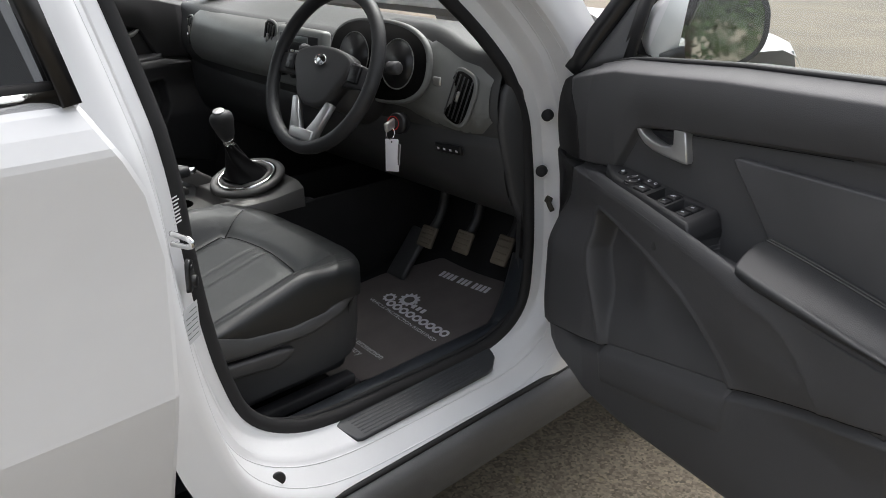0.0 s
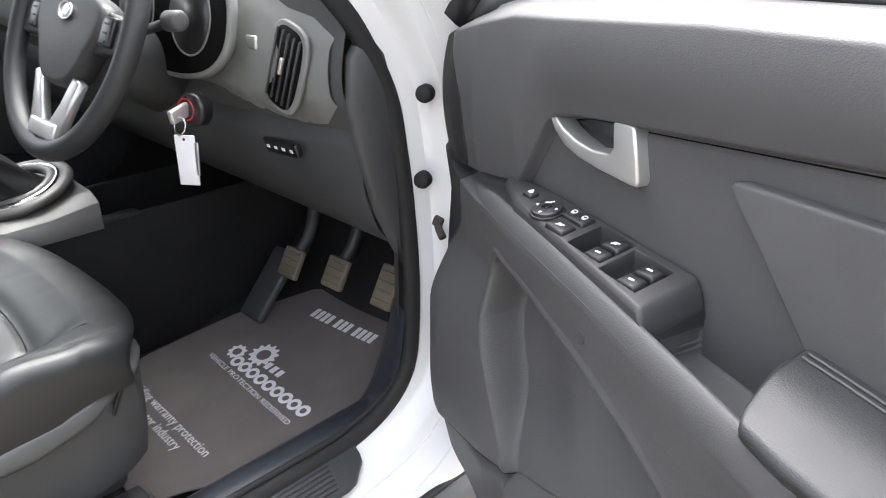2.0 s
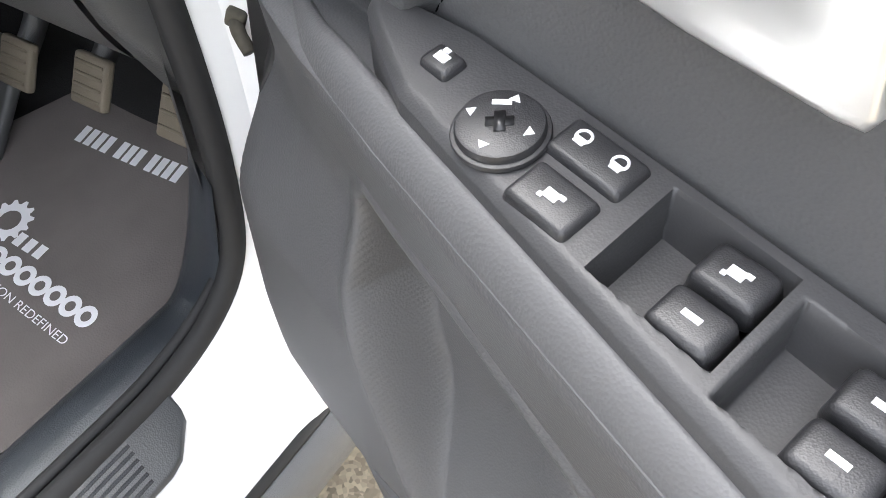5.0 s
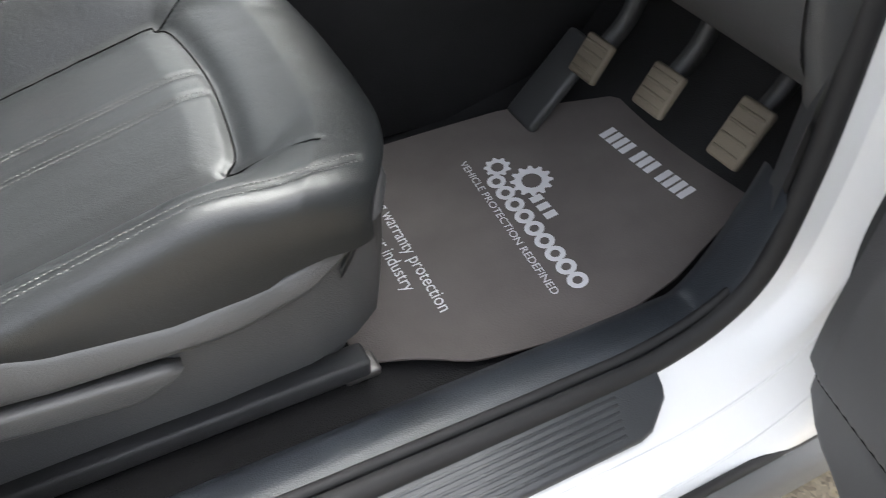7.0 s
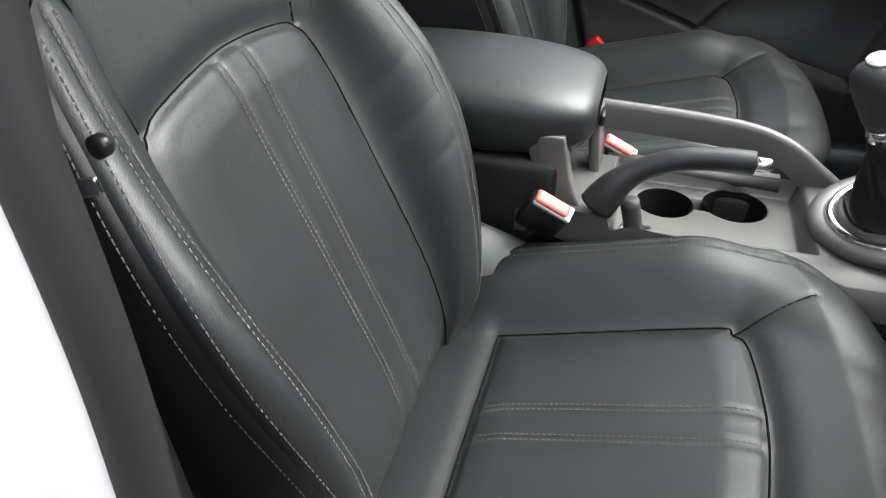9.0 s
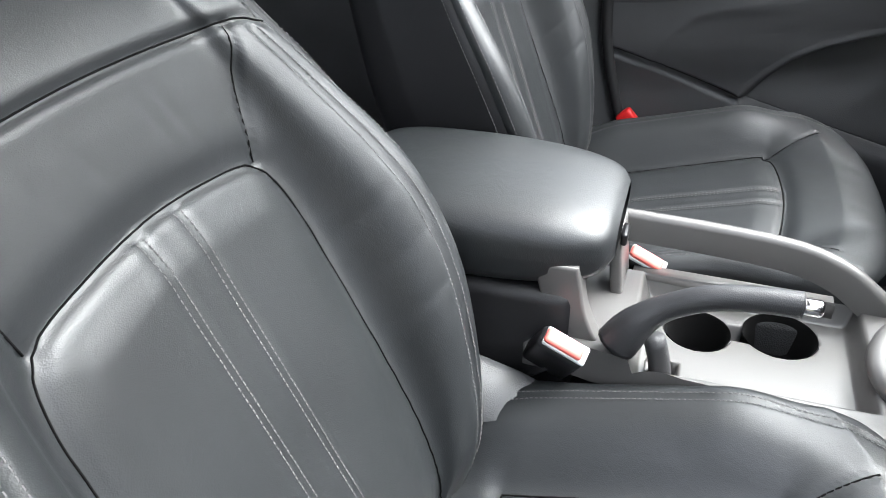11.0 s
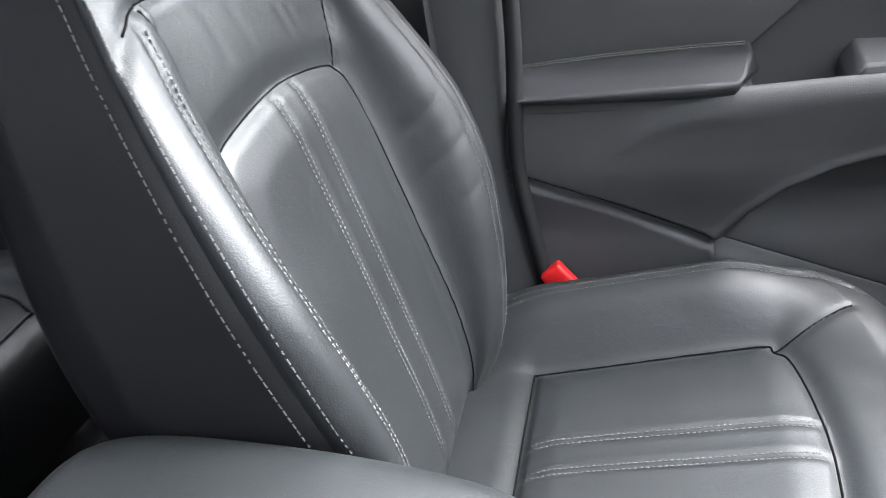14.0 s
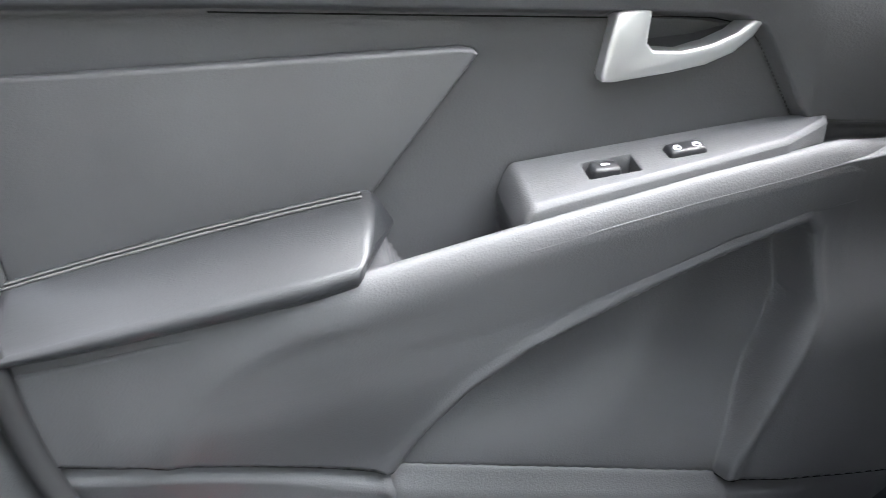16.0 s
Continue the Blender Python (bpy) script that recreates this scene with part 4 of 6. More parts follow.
# ---------------------------------------------------------------- car body
car = thing("parked_car", (0.0, 0.6, 0.2), "white parked car with black seals and sill plates", "car")
APERTURE = [(0.42, 1.60), (0.49, 1.30), (0.535, 1.05), (0.545, 0.90), (0.556, 0.78), (0.576, 0.668), (0.61, 0.575), (0.68, 0.518), (0.78, 0.490), (0.95, 0.482), (1.12, 0.479), (1.22, 0.482), (1.30, 0.51), (1.345, 0.56), (1.36, 0.65), (1.362, 0.76), (1.352, 0.90), (1.325, 1.02), (1.22, 1.17), (1.0, 1.36), (0.75, 1.55), (0.6, 1.60)]
loop = smoothed(APERTURE, 220, closed=True)
tan = np.roll(loop, -1, axis=0) - np.roll(loop, 1, axis=0)
nor = np.stack([tan[:, 1], -tan[:, 0]], axis=1)
nor = nor / np.linalg.norm(nor, axis=1, keepdims=True)
if np.dot(nor[50], loop[50] - loop.mean(0)) < 0:
    nor = -nor
down = np.clip(-nor[:, 1], 0, 1) ** 2
lean = np.interp(loop[:, 1], [0.5, 1.1, 1.6], [0.0, 0.03, 0.16])


def body_ring(x, side_off, sill_off):
    o = side_off * (1 - down) + sill_off * down
    return np.stack([x - lean, loop[:, 0] + nor[:, 0] * o, loop[:, 1] + nor[:, 1] * o], axis=1)


def closed_rows(rows):
    return [np.vstack([r, r[:1]]) for r in rows]


rows = [body_ring(0.728, -0.004, -0.004), body_ring(0.738, 0.004, 0.006), body_ring(0.748, 0.026, 0.012), body_ring(0.752, 0.034, 0.014), body_ring(0.757, 0.038, 0.016), body_ring(0.768, 0.042, 0.021), body_ring(0.785, 0.047, 0.030), body_ring(0.791, 0.051, 0.033), body_ring(0.795, 0.058, 0.037), body_ring(0.799, 0.064, 0.041), body_ring(0.806, 0.067, 0.046), body_ring(0.842, 0.072, 0.073), body_ring(0.849, 0.075, 0.079), body_ring(0.854, 0.081, 0.085), body_ring(0.857, 0.09, 0.093), body_ring(0.858, 0.10, 0.10), body_ring(0.858, 0.16, 0.12)]
for a in ((0.801, 0.0655, 0.0425), (0.836, 0.0718, 0.0690)):
    part("sealer_bead", tube(body_ring(*a), 0.0016, closed=True, up=(1, 0, 0)), WHITE, car, "painted seam sealer bead")
part("door_frame", grid(np.array(closed_rows(rows))), WHITE, car, "white painted door aperture", angle=24)
prof = [(0.0, -0.010), (0.010, -0.010), (0.015, -0.004), (0.016, 0.004), (0.010, 0.010), (0.0, 0.012), (-0.010, 0.006), (-0.012, -0.004)]
seal = body_ring(0.734, 0.0, 0.0)
part("door_seal", tube(seal, prof, closed=True, up=(1, 0, 0)), RUBBER, car, "black rubber door seal")
part("inner_seal_lip", tube(body_ring(0.720, 0.012, -0.008), 0.006, closed=True, up=(1, 0, 0)), RUBBER, car)
# lower trim of the door pillar behind the driver's seat
keep = [k for k in range(len(loop)) if loop[k, 0] < 0.66 and nor[k, 0] < 0.2]
keep = sorted(keep, key=lambda k: loop[k, 1])
rows = []
for x, o in ((0.730, 0.012), (0.712, 0.024), (0.684, 0.042), (0.660, 0.066), (0.650, 0.10), (0.650, 0.16)):
    r = body_ring(x, o, 0.0)
    rows.append([r[k] for k in keep])
rows = np.array(rows)
cut = int(np.argmin(np.abs(rows[2, :, 2] - 1.125)))
part("pillar_trim", grid(rows[:, :cut + 1]), PILLAR, car, "dark blue-grey plastic pillar trim")
part("upper_pillar_trim", grid(rows[:, cut:] + np.array((-0.003, 0.002, 0))), PILLAR_PALE, car, "pale grey upper pillar trim")
# rear door, closed
rows = []
for z, x in ((0.42, 0.800), (0.55, 0.838), (0.70, 0.872), (0.758, 0.8825), (0.768, 0.8842), (0.780, 0.8835), (0.86, 0.879), (0.97, 0.877), (1.06, 0.880), (1.108, 0.885), (1.117, 0.8852), (1.126, 0.884), (1.15, 0.875), (1.17, 0.864), (1.19, 0.848)):
    front = np.interp(z, [0.42, 0.55, 0.75, 0.95, 1.02, 1.08, 1.13, 1.19], [0.405, 0.418, 0.430, 0.447, 0.443, 0.425, 0.395, 0.365])
    rows.append([(x - 0.035, front + 0.000, z), (x - 0.012, front + 0.003, z), (x - 0.003, front + 0.001, z), (x, front - 0.006, z)] + [(x + 0.003, y, z) for y in (0.3, 0.1, -0.1, -0.4, -0.8, -1.2)])
part("rear_door_skin", grid(rows), WHITE, car, "white painted closed rear door", angle=8)
part("window_trim", tube([(0.853, 0.372, 1.186), (0.858, 0.2, 1.186), (0.860, -0.1, 1.188), (0.862, -0.6, 1.195)], [(0.004, -0.010), (0.006, 0.0), (0.004, 0.010), (-0.006, 0.010), (-0.006, -0.010)]), CHROME, car, "bright chrome window strip")
part("window_rubber", tube([(0.850, 0.368, 1.199), (0.855, -0.1, 1.201), (0.857, -0.6, 1.208)], [(0.003, -0.006), (0.003, 0.006), (-0.006, 0.006), (-0.006, -0.006)]), RUBBER, car)
part("rear_side_glass", grid([[(0.846, 0.36, 1.19), (0.846, -0.6, 1.195)], [(0.74, 0.25, 1.56), (0.74, -0.5, 1.56)]]), TINT, car, "dark tinted rear side glass")
part("rear_window_frame", tube([(0.853, 0.366, 1.175), (0.820, 0.345, 1.30), (0.742, 0.27, 1.57)], [(0.008, -0.018), (0.008, 0.018), (-0.012, 0.018), (-0.012, -0.018)], up=(1, 0, 0)), GLOSSY, car, "black rear window frame")
# sill
shear = Matrix(((1, 0, 0, 0), (0, 1, 0, 0), (-0.38, 0, 1, 0.4765 + 0.38 * 0.7335), (0, 0, 0, 1)))
outline = [(0.7335, 0.772), (0.792, 0.800), (0.796, 0.810), (0.796, 1.165), (0.792, 1.182), (0.770, 1.212), (0.760, 1.217), (0.7335, 1.222)]
sill = part("sill_plate", prism(outline, 0.006, shear, 0.003, 3), SILL, car, "black ribbed plastic sill plate", angle=40)
for k in range(7):
    x = 0.744 + 0.0072 * k
    part("rib", rbox(0.0034, 0.355 - 0.004 * k, 0.0009, 0.0004, 1, shear @ pose(x, 0.986, 0.0061)), SILL, sill)
rows = [[(0.848, y, 0.404), (0.858, y, 0.408), (0.870, y, 0.404), (0.878, y, 0.392), (0.880, y, 0.36), (0.868, y, 0.31), (0.84, y, 0.26), (0.7, y, 0.25), (0.7, y, 0.39)] for y in np.linspace(-1.2, 2.4, 20)]
part("rocker_cover", grid(rows, wrap=True, caps=True), ROCKER, car, "grey textured plastic rocker cover", angle=40)
part("rocker_gap", tube([(0.853, -0.2, 0.412), (0.853, 1.9, 0.412)], 0.006), RUBBER, car)
rows = [[(0.728, y, 0.480), (0.722, y, 0.489), (0.70, y, 0.492), (0.675, y, 0.487), (0.660, y, 0.476), (0.653, y, 0.458), (0.645, y, 0.37)] for y in np.linspace(0.40, 1.30, 30)]
for k in np.linspace(0.1, 1, 12):
    dz = 0.030 * k + 0.135 * k * k
    rows.append([(0.728, 1.30 + 0.046 * k, 0.480 + dz), (0.722, 1.30 + 0.047 * k, 0.489 + dz), (0.70, 1.30 + 0.056 * k, 0.492 + dz), (0.675, 1.30 + 0.072 * k, 0.487 + dz), (0.660, 1.30 + 0.085 * k, 0.476 + dz), (0.653, 1.30 + 0.10 * k, 0.458 + dz), (0.645, 1.30 + 0.11 * k, 0.37 + dz)])
part("inner_sill_trim", grid(rows), SILL_TRIM, car, "dark blue-black plastic inner sill trim")
part("kick_panel", grid([[(0.715, 1.345, z), (0.690, 1.36, z), (0.665, 1.40, z), (0.66, 1.55, z)] for z in np.linspace(0.38, 1.0, 8)]), TRIM_DARK, car)
part("far_sill_trim", grid([[(-0.93, y, 0.462), (-0.84, y, 0.475), (-0.79, y, 0.486), (-0.75, y, 0.492), (-0.715, y, 0.482), (-0.70, y, 0.455), (-0.692, y, 0.36)] for y in np.linspace(0.60, 1.50, 12)]), SILL_TRIM, car, "dark plastic inner sill trim")
part("far_kick_panel", grid([[(-0.86, 1.36, z), (-0.79, 1.37, z), (-0.74, 1.42, z), (-0.72, 1.60, z)] for z in np.linspace(0.38, 1.05, 8)]), TRIM_DARK, car, "black plastic footwell side panel")
rows = [[(-0.86, y, z), (-0.7, y, z), (-0.16, y, z), (0.2, y, z), (0.66, y, z), (0.73, y, z)] for y, z in ((-1.2, 0.40), (0.3, 0.385), (1.0, 0.365), (1.3, 0.395), (1.45, 0.435), (1.55, 0.50), (1.66, 0.66), (1.75, 0.95))]
part("carpet", grid(rows), CARPET, car, "black carpeted floor")
# fasteners, striker, loom and label on the frame
for p in ((0.757, 1.366, 1.000), (0.744, 1.374, 0.871)):
    part("rubber_stop", disc(0.0125, 0.016, frame_of(p, (1, 0, 0), (0.35, -0.9, 0)), 0.005, 20), RUBBER, car, "black rubber door stop")
part("loom_boot", tube(smoothed([(0.744, 1.403, 0.797), (0.752, 1.394, 0.793), (0.760, 1.389, 0.788), (0.770, 1.386, 0.780)], 24), 0.006, up=(0, 0, 1)), LOOM, car, "stained rubber wiring boot")
part("loom_clip", rbox(0.016, 0.012, 0.016, 0.003, 2, pose(0.748, 1.399, 0.797, 0, 20, 20)), LOOM, car)
sm = frame_of((0.750, 0.524, 0.874), (0.5, -0.6, 0), (0.6, 0.7, 0)) @ Matrix.Scale(0.72, 4)
part("door_striker", join(prism([tuple(q) for q in smoothed([(-0.018, 0.026), (0.018, 0.028), (0.021, 0.014), (0.016, -0.026), (0.006, -0.040), (-0.010, -0.038), (-0.018, -0.024), (-0.020, 0.008)], 40, True)], 0.010, sm, 0.004, 3), disc(0.014, 0.019, sm @ pose(-0.003, 0.010, 0), 0.004, 24), disc(0.006, 0.013, sm @ pose(0.001, -0.024, 0), 0.002, 16)), GLOSSY, car, "black door latch striker", angle=40)
lm = frame_of((0.784, 0.5065, 0.815), (0.5, -0.8, 0), (0.8, 0.55, 0)) @ Matrix.Scale(0.6, 4)
label = part("tyre_label", prism([(-0.034, -0.05), (0.034, -0.05), (0.034, 0.05), (-0.034, 0.05)], 0.0008, lm), LABEL, car, "pale grey tyre pressure label", smooth=False)
for x, y, w in ((0, 0.036, 0.05), (-0.012, 0.022, 0.03), (0.018, 0.022, 0.016), (0, 0.008, 0.052), (-0.014, -0.006, 0.026), (0.016, -0.006, 0.022), (0, -0.020, 0.052), (-0.01, -0.034, 0.034)):
    part("mark", rbox(w, 0.0022, 0.0004, 0, 1, lm @ pose(x, y, 0.001)), DISPLAY, label, smooth=False)
jm = frame_of((0.772, 0.5095, 0.995), (0.5, -0.8, 0), (0.8, 0.55, 0))
for k, (x, w) in enumerate(((0, 0.020), (-0.003, 0.014), (0.001, 0.018), (-0.002, 0.016), (0.002, 0.019), (0, 0.012), (-0.001, 0.018), (0.002, 0.014))):
    part("stamped_mark", rbox(w, 0.0022, 0.0005, 0, 1, jm @ pose(x, 0.022 - 0.0055 * k, 0.0005)), LABEL, car, "small pale grey stamped mark", smooth=False)
part("bolt_cover", disc(0.012, 0.006, frame_of((0.819, 0.609, 0.490), (0, 1, 0), (0.9, -0.3, 0.3)), 0.002, 20), GLOSSY, car)
part("striker_loop", tube(smoothed([(0.757, 0.504, 0.953), (0.790, 0.514, 0.951), (0.797, 0.516, 0.945), (0.790, 0.514, 0.939), (0.757, 0.504, 0.937)], 24), 0.0045, up=(0, 1, 0)), CHROME, car, "bright metal latch loop")
# shell of the car around the cabin
rows = [[(x, y, z - 0.06 * (x / 0.7) ** 2) for x in np.linspace(-0.70, 0.66, 13)] for y, z in ((-1.2, 1.56), (-0.4, 1.64), (0.3, 1.64), (0.75, 1.58))]
part("headliner", grid(rows), HEADLINER, car, "pale grey headliner")
part("roof_skin", grid([[(a, b, c + 0.02) for a, b, c in r] for r in rows]), WHITE, car, "white roof")
for sg in (-1, 1):
    part("windscreen_pillar", tube(smoothed([(sg * 0.585 - 0.02, 0.74, 1.57), (sg * 0.63 - 0.02, 1.1, 1.33), (sg * 0.675 - 0.02, 1.38, 1.17), (sg * 0.70 - 0.02, 1.6, 1.08)], 16), [(0.03, -0.025), (0.035, 0.0), (0.03, 0.025), (-0.03, 0.025), (-0.035, 0.0), (-0.03, -0.025)]), PILLAR_PALE, car, "pale grey windscreen pillar trim")
part("windscreen", grid([[(x, 0.76, 1.58 - 0.06 * (x / 0.7) ** 2) for x in np.linspace(-0.64, 0.60, 9)], [(x * 1.15, 1.78, 1.115) for x in np.linspace(-0.62, 0.60, 9)]]), GLASS, car, "clear windscreen").visible_shadow = False
part("far_side_wall", grid([[(-0.90, y, 0.27) for y in (1.9, 0.4, -1.2)], [(-0.93, y, 0.60) for y in (1.9, 0.4, -1.2)], [(-0.935, y, 0.95) for y in (1.9, 0.4, -1.2)], [(-0.91, y, 1.15) for y in (1.9, 0.4, -1.2)]]), WHITE, car, "white painted far side")
part("far_window", grid([[(-0.86, 1.45, 1.15), (-0.86, 0.50, 1.19)], [(-0.70, 0.80, 1.53), (-0.70, 0.45, 1.55)]]), GLASS, car, "clear passenger window").visible_shadow = False
part("far_rear_window", grid([[(-0.86, 0.40, 1.19), (-0.86, -0.8, 1.2)], [(-0.70, 0.36, 1.55), (-0.70, -0.7, 1.55)]]), TINT, car)
part("far_rear_trim", grid([[(-0.80, 0.44, 0.36), (-0.80, -1.2, 0.36)], [(-0.80, 0.44, 0.9), (-0.80, -1.2, 0.9)], [(-0.84, 0.44, 1.2), (-0.84, -1.2, 1.2)]]), TRIM_DARK, car)
part("firewall", grid([[(-0.93, 1.78, 0.25), (0.80, 1.78, 0.25)], [(-0.93, 1.78, 1.05), (0.80, 1.78, 1.05)]]), TRIM_DARK, car)
part("tailgate", grid([[(-0.93, -1.2, 0.25), (0.86, -1.2, 0.25)], [(-0.91, -1.2, 1.2), (0.86, -1.2, 1.2)]]), WHITE, car, "white tailgate")
# pillar on the far side, with its seal
rows = []
for z, x, a, b in ((0.38, -0.73, 0.40, 0.78), (0.50, -0.73, 0.40, 0.74), (0.55, -0.73, 0.40, 0.68), (0.624, -0.73, 0.40, 0.616), (0.664, -0.73, 0.40, 0.597), (0.776, -0.73, 0.39, 0.567), (0.845, -0.73, 0.39, 0.557), (1.0, -0.73, 0.38, 0.551), (1.20, -0.72, 0.37, 0.53), (1.38, -0.70, 0.36, 0.49), (1.58, -0.64, 0.34, 0.45)):
    rows.append([(x - 0.05, b, z), (x, b, z), (x + 0.018, b - 0.012, z), (x + 0.024, (a + b) / 2, z), (x + 0.018, a + 0.012, z), (x - 0.05, a, z)])
bm = grid(rows, wrap=True, caps=True)
bmesh.ops.recalc_face_normals(bm, faces=bm.faces)
part("far_pillar_trim", bm, TRIM_DARK, car, "black plastic pillar trim")
part("far_door_seal", tube(smoothed([(-0.712, 0.95, 0.475), (-0.712, 0.80, 0.50), (-0.712, 0.70, 0.55), (-0.712, 0.628, 0.624), (-0.712, 0.608, 0.664), (-0.712, 0.578, 0.776), (-0.712, 0.568, 0.845), (-0.712, 0.562, 1.0), (-0.702, 0.54, 1.2), (-0.66, 0.49, 1.45)], 60), 0.010, up=(1, 0, 0)), RUBBER, car, "black rubber door seal")
# bonnet and wing beyond the windscreen pillar
rows = []
for y, drop in ((1.50, 0.0), (1.84, 0.0), (2.2, 0.005), (2.45, 0.02), (2.56, 0.05), (2.62, 0.10)):
    half = [(0.78, 1.06), (0.75, 1.10), (0.66, 1.12), (0.42, 1.13), (0.0, 1.13)]
    rows.append([(x, max(y, 1.78) if x < 0.7 else y, z - drop) for x, z in half] + [(-0.054 - x, max(y, 1.78) if x < 0.7 else y, z - drop) for x, z in half[-2::-1]])
part("bonnet", grid(rows), WHITE, car, "white bonnet")
for sg in (1, -1):
    rows = [[(sg * (x + 0.027) - 0.027, y, z) for x, y in ((0.80, 1.46), (0.855, 1.48), (0.865, 1.7), (0.86, 2.2), (0.84, 2.5), (0.78, 2.62))] for z in (0.40, 0.6, 0.8, 0.90, 0.95)]
    part("front_wing", grid(rows), WHITE, car, "white front wing")
    for y in (2.03, -0.72):
        wm = frame_of((sg * 0.79 - 0.027, y, 0.335), (0, 1, 0), (sg, 0, 0))
        wheel_rim = part("rim", join(disc(0.215, 0.05, wm @ pose(0, 0, -0.01), 0.01, 40), ring(0.215, 0.014, wm @ pose(0, 0, 0.04), 48, 8)), SILVER, car, "silver wheel rim", angle=40)
        part("tyre", ring(0.272, 0.063, wm, 56, 14, 1.45), RUBBER, wheel_rim, "black rubber tyre")
rows = [[(x, y - 0.10 * (x / 0.8) ** 4, z) for x in np.linspace(-0.83, 0.78, 15)] for y, z in ((2.62, 1.03), (2.69, 0.92), (2.72, 0.72), (2.71, 0.50), (2.66, 0.34), (2.55, 0.26))]
part("front_panel", grid(rows), WHITE, car, "white front end")
part("rear_window", grid([[(-0.80, -1.2, 1.2), (0.78, -1.2, 1.2)], [(-0.66, -1.2, 1.54), (0.62, -1.2, 1.54)]]), TINT, car, "dark tinted rear window")

# ---------------------------------------------------------------- dashboard
dash = thing("dashboard", (0, 1.5, 0.6), "curved graphite and black dashboard with round vents", "dashboard")

DASH_DARK = material("soft_dark_dash", (0.062, 0.064, 0.065), 0.55, grain=0.3, grain_size=700)


def dash_profile(x):
    e = abs(x + 0.01) / 0.73
    bow = 0.065 * e ** 3
    hood = 0.040 * math.exp(-((x - 0.43) / 0.15) ** 4)
    return [(1.76, 1.105), (1.52, 1.142), (1.31 + bow * 0.2, 1.132 + hood), (1.25 + bow * 0.5, 1.125 + hood), (1.215 + bow, 1.085 + hood * 0.3), (1.205 + bow, 1.03), (1.212 + bow, 0.985), (1.235 + bow, 0.945)]


def dash_point(x, z, lift=0.0):
    p = smoothed(dash_profile(x), 80)[30:]
    k = int(np.argmin(np.abs(p[:, 1] - z)))
    return np.array((x, p[k, 0] - lift, z))


X = np.linspace(-0.74, 0.70, 70)
part("dash_shell", grid([[(x, a, b) for a, b in smoothed(dash_profile(x), 60)] for x in X]), DASH_DARK, dash, "dark grey soft dashboard shell")
rows = []
for x in X:
    bow = 0.065 * (abs(x + 0.01) / 0.73) ** 3
    rows.append([(x, a, b) for a, b in smoothed([(1.236 + bow, 0.947), (1.228 + bow, 0.93), (1.232 + bow, 0.90), (1.26 + bow * 0.7, 0.84), (1.34, 0.77), (1.44, 0.71), (1.62, 0.66), (1.75, 0.66)], 40)])
part("lower_dash", grid(rows), TRIM_DARK, dash, "black lower dashboard")
rows = []
for z, y0, y1 in ((1.10, 1.31, 1.38), (1.05, 1.27, 1.38), (0.98, 1.265, 1.38), (0.90, 1.285, 1.38), (0.82, 1.31, 1.38), (0.74, 1.35, 1.38), (0.70, 1.38, 1.40)):
    rows.append([(0.69, y0 + 0.01, z), (0.702, y0 + 0.002, z), (0.712, y0 + 0.012, z), (0.716, (y0 + y1) / 2, z), (0.712, y1, z), (0.69, y1 + 0.1, z)])
part("dash_end", grid(rows), TRIM_DARK, dash, "black dashboard end cap")
# instrument panel that sweeps from the middle to the side vent
rows = []
for x in np.linspace(0.16, 0.685, 60):
    lo = float(np.interp(x, [0.16, 0.25, 0.45, 0.52, 0.60, 0.65, 0.685], [1.01, 0.99, 0.985, 0.958, 0.946, 0.952, 0.985]))
    hi = float(np.interp(x, [0.16, 0.28, 0.40, 0.50, 0.56, 0.60, 0.65, 0.685], [1.09, 1.14, 1.158, 1.150, 1.128, 1.108, 1.098, 1.075]))
    rows.append([dash_point(x, lo + (hi - lo) * k, 0.001 + 0.006 * min(1, 8 * k * (1 - k))) for k in np.linspace(0, 1, 24)])
part("instrument_panel", grid(rows), DASH_GREY, dash, "graphite instrument panel")
# passenger-side dash moulding
rows = []
for x in np.linspace(-0.62, -0.01, 40):
    f = max(0, min(1, (x + 0.62) / 0.06, (-0.01 - x) / 0.06)) ** 0.5
    hgt = 0.074 * (0.35 + 0.65 * f)
    c = 1.05 + 0.012 * (x + 0.3)
    rows.append([dash_point(x, c + hgt * k, 0.002 + 0.014 * (1 - k ** 4) * f) for k in np.linspace(-1, 1, 15)])
part("dash_moulding", grid(rows), DASH_MOULD, dash, "satin graphite passenger dash moulding")


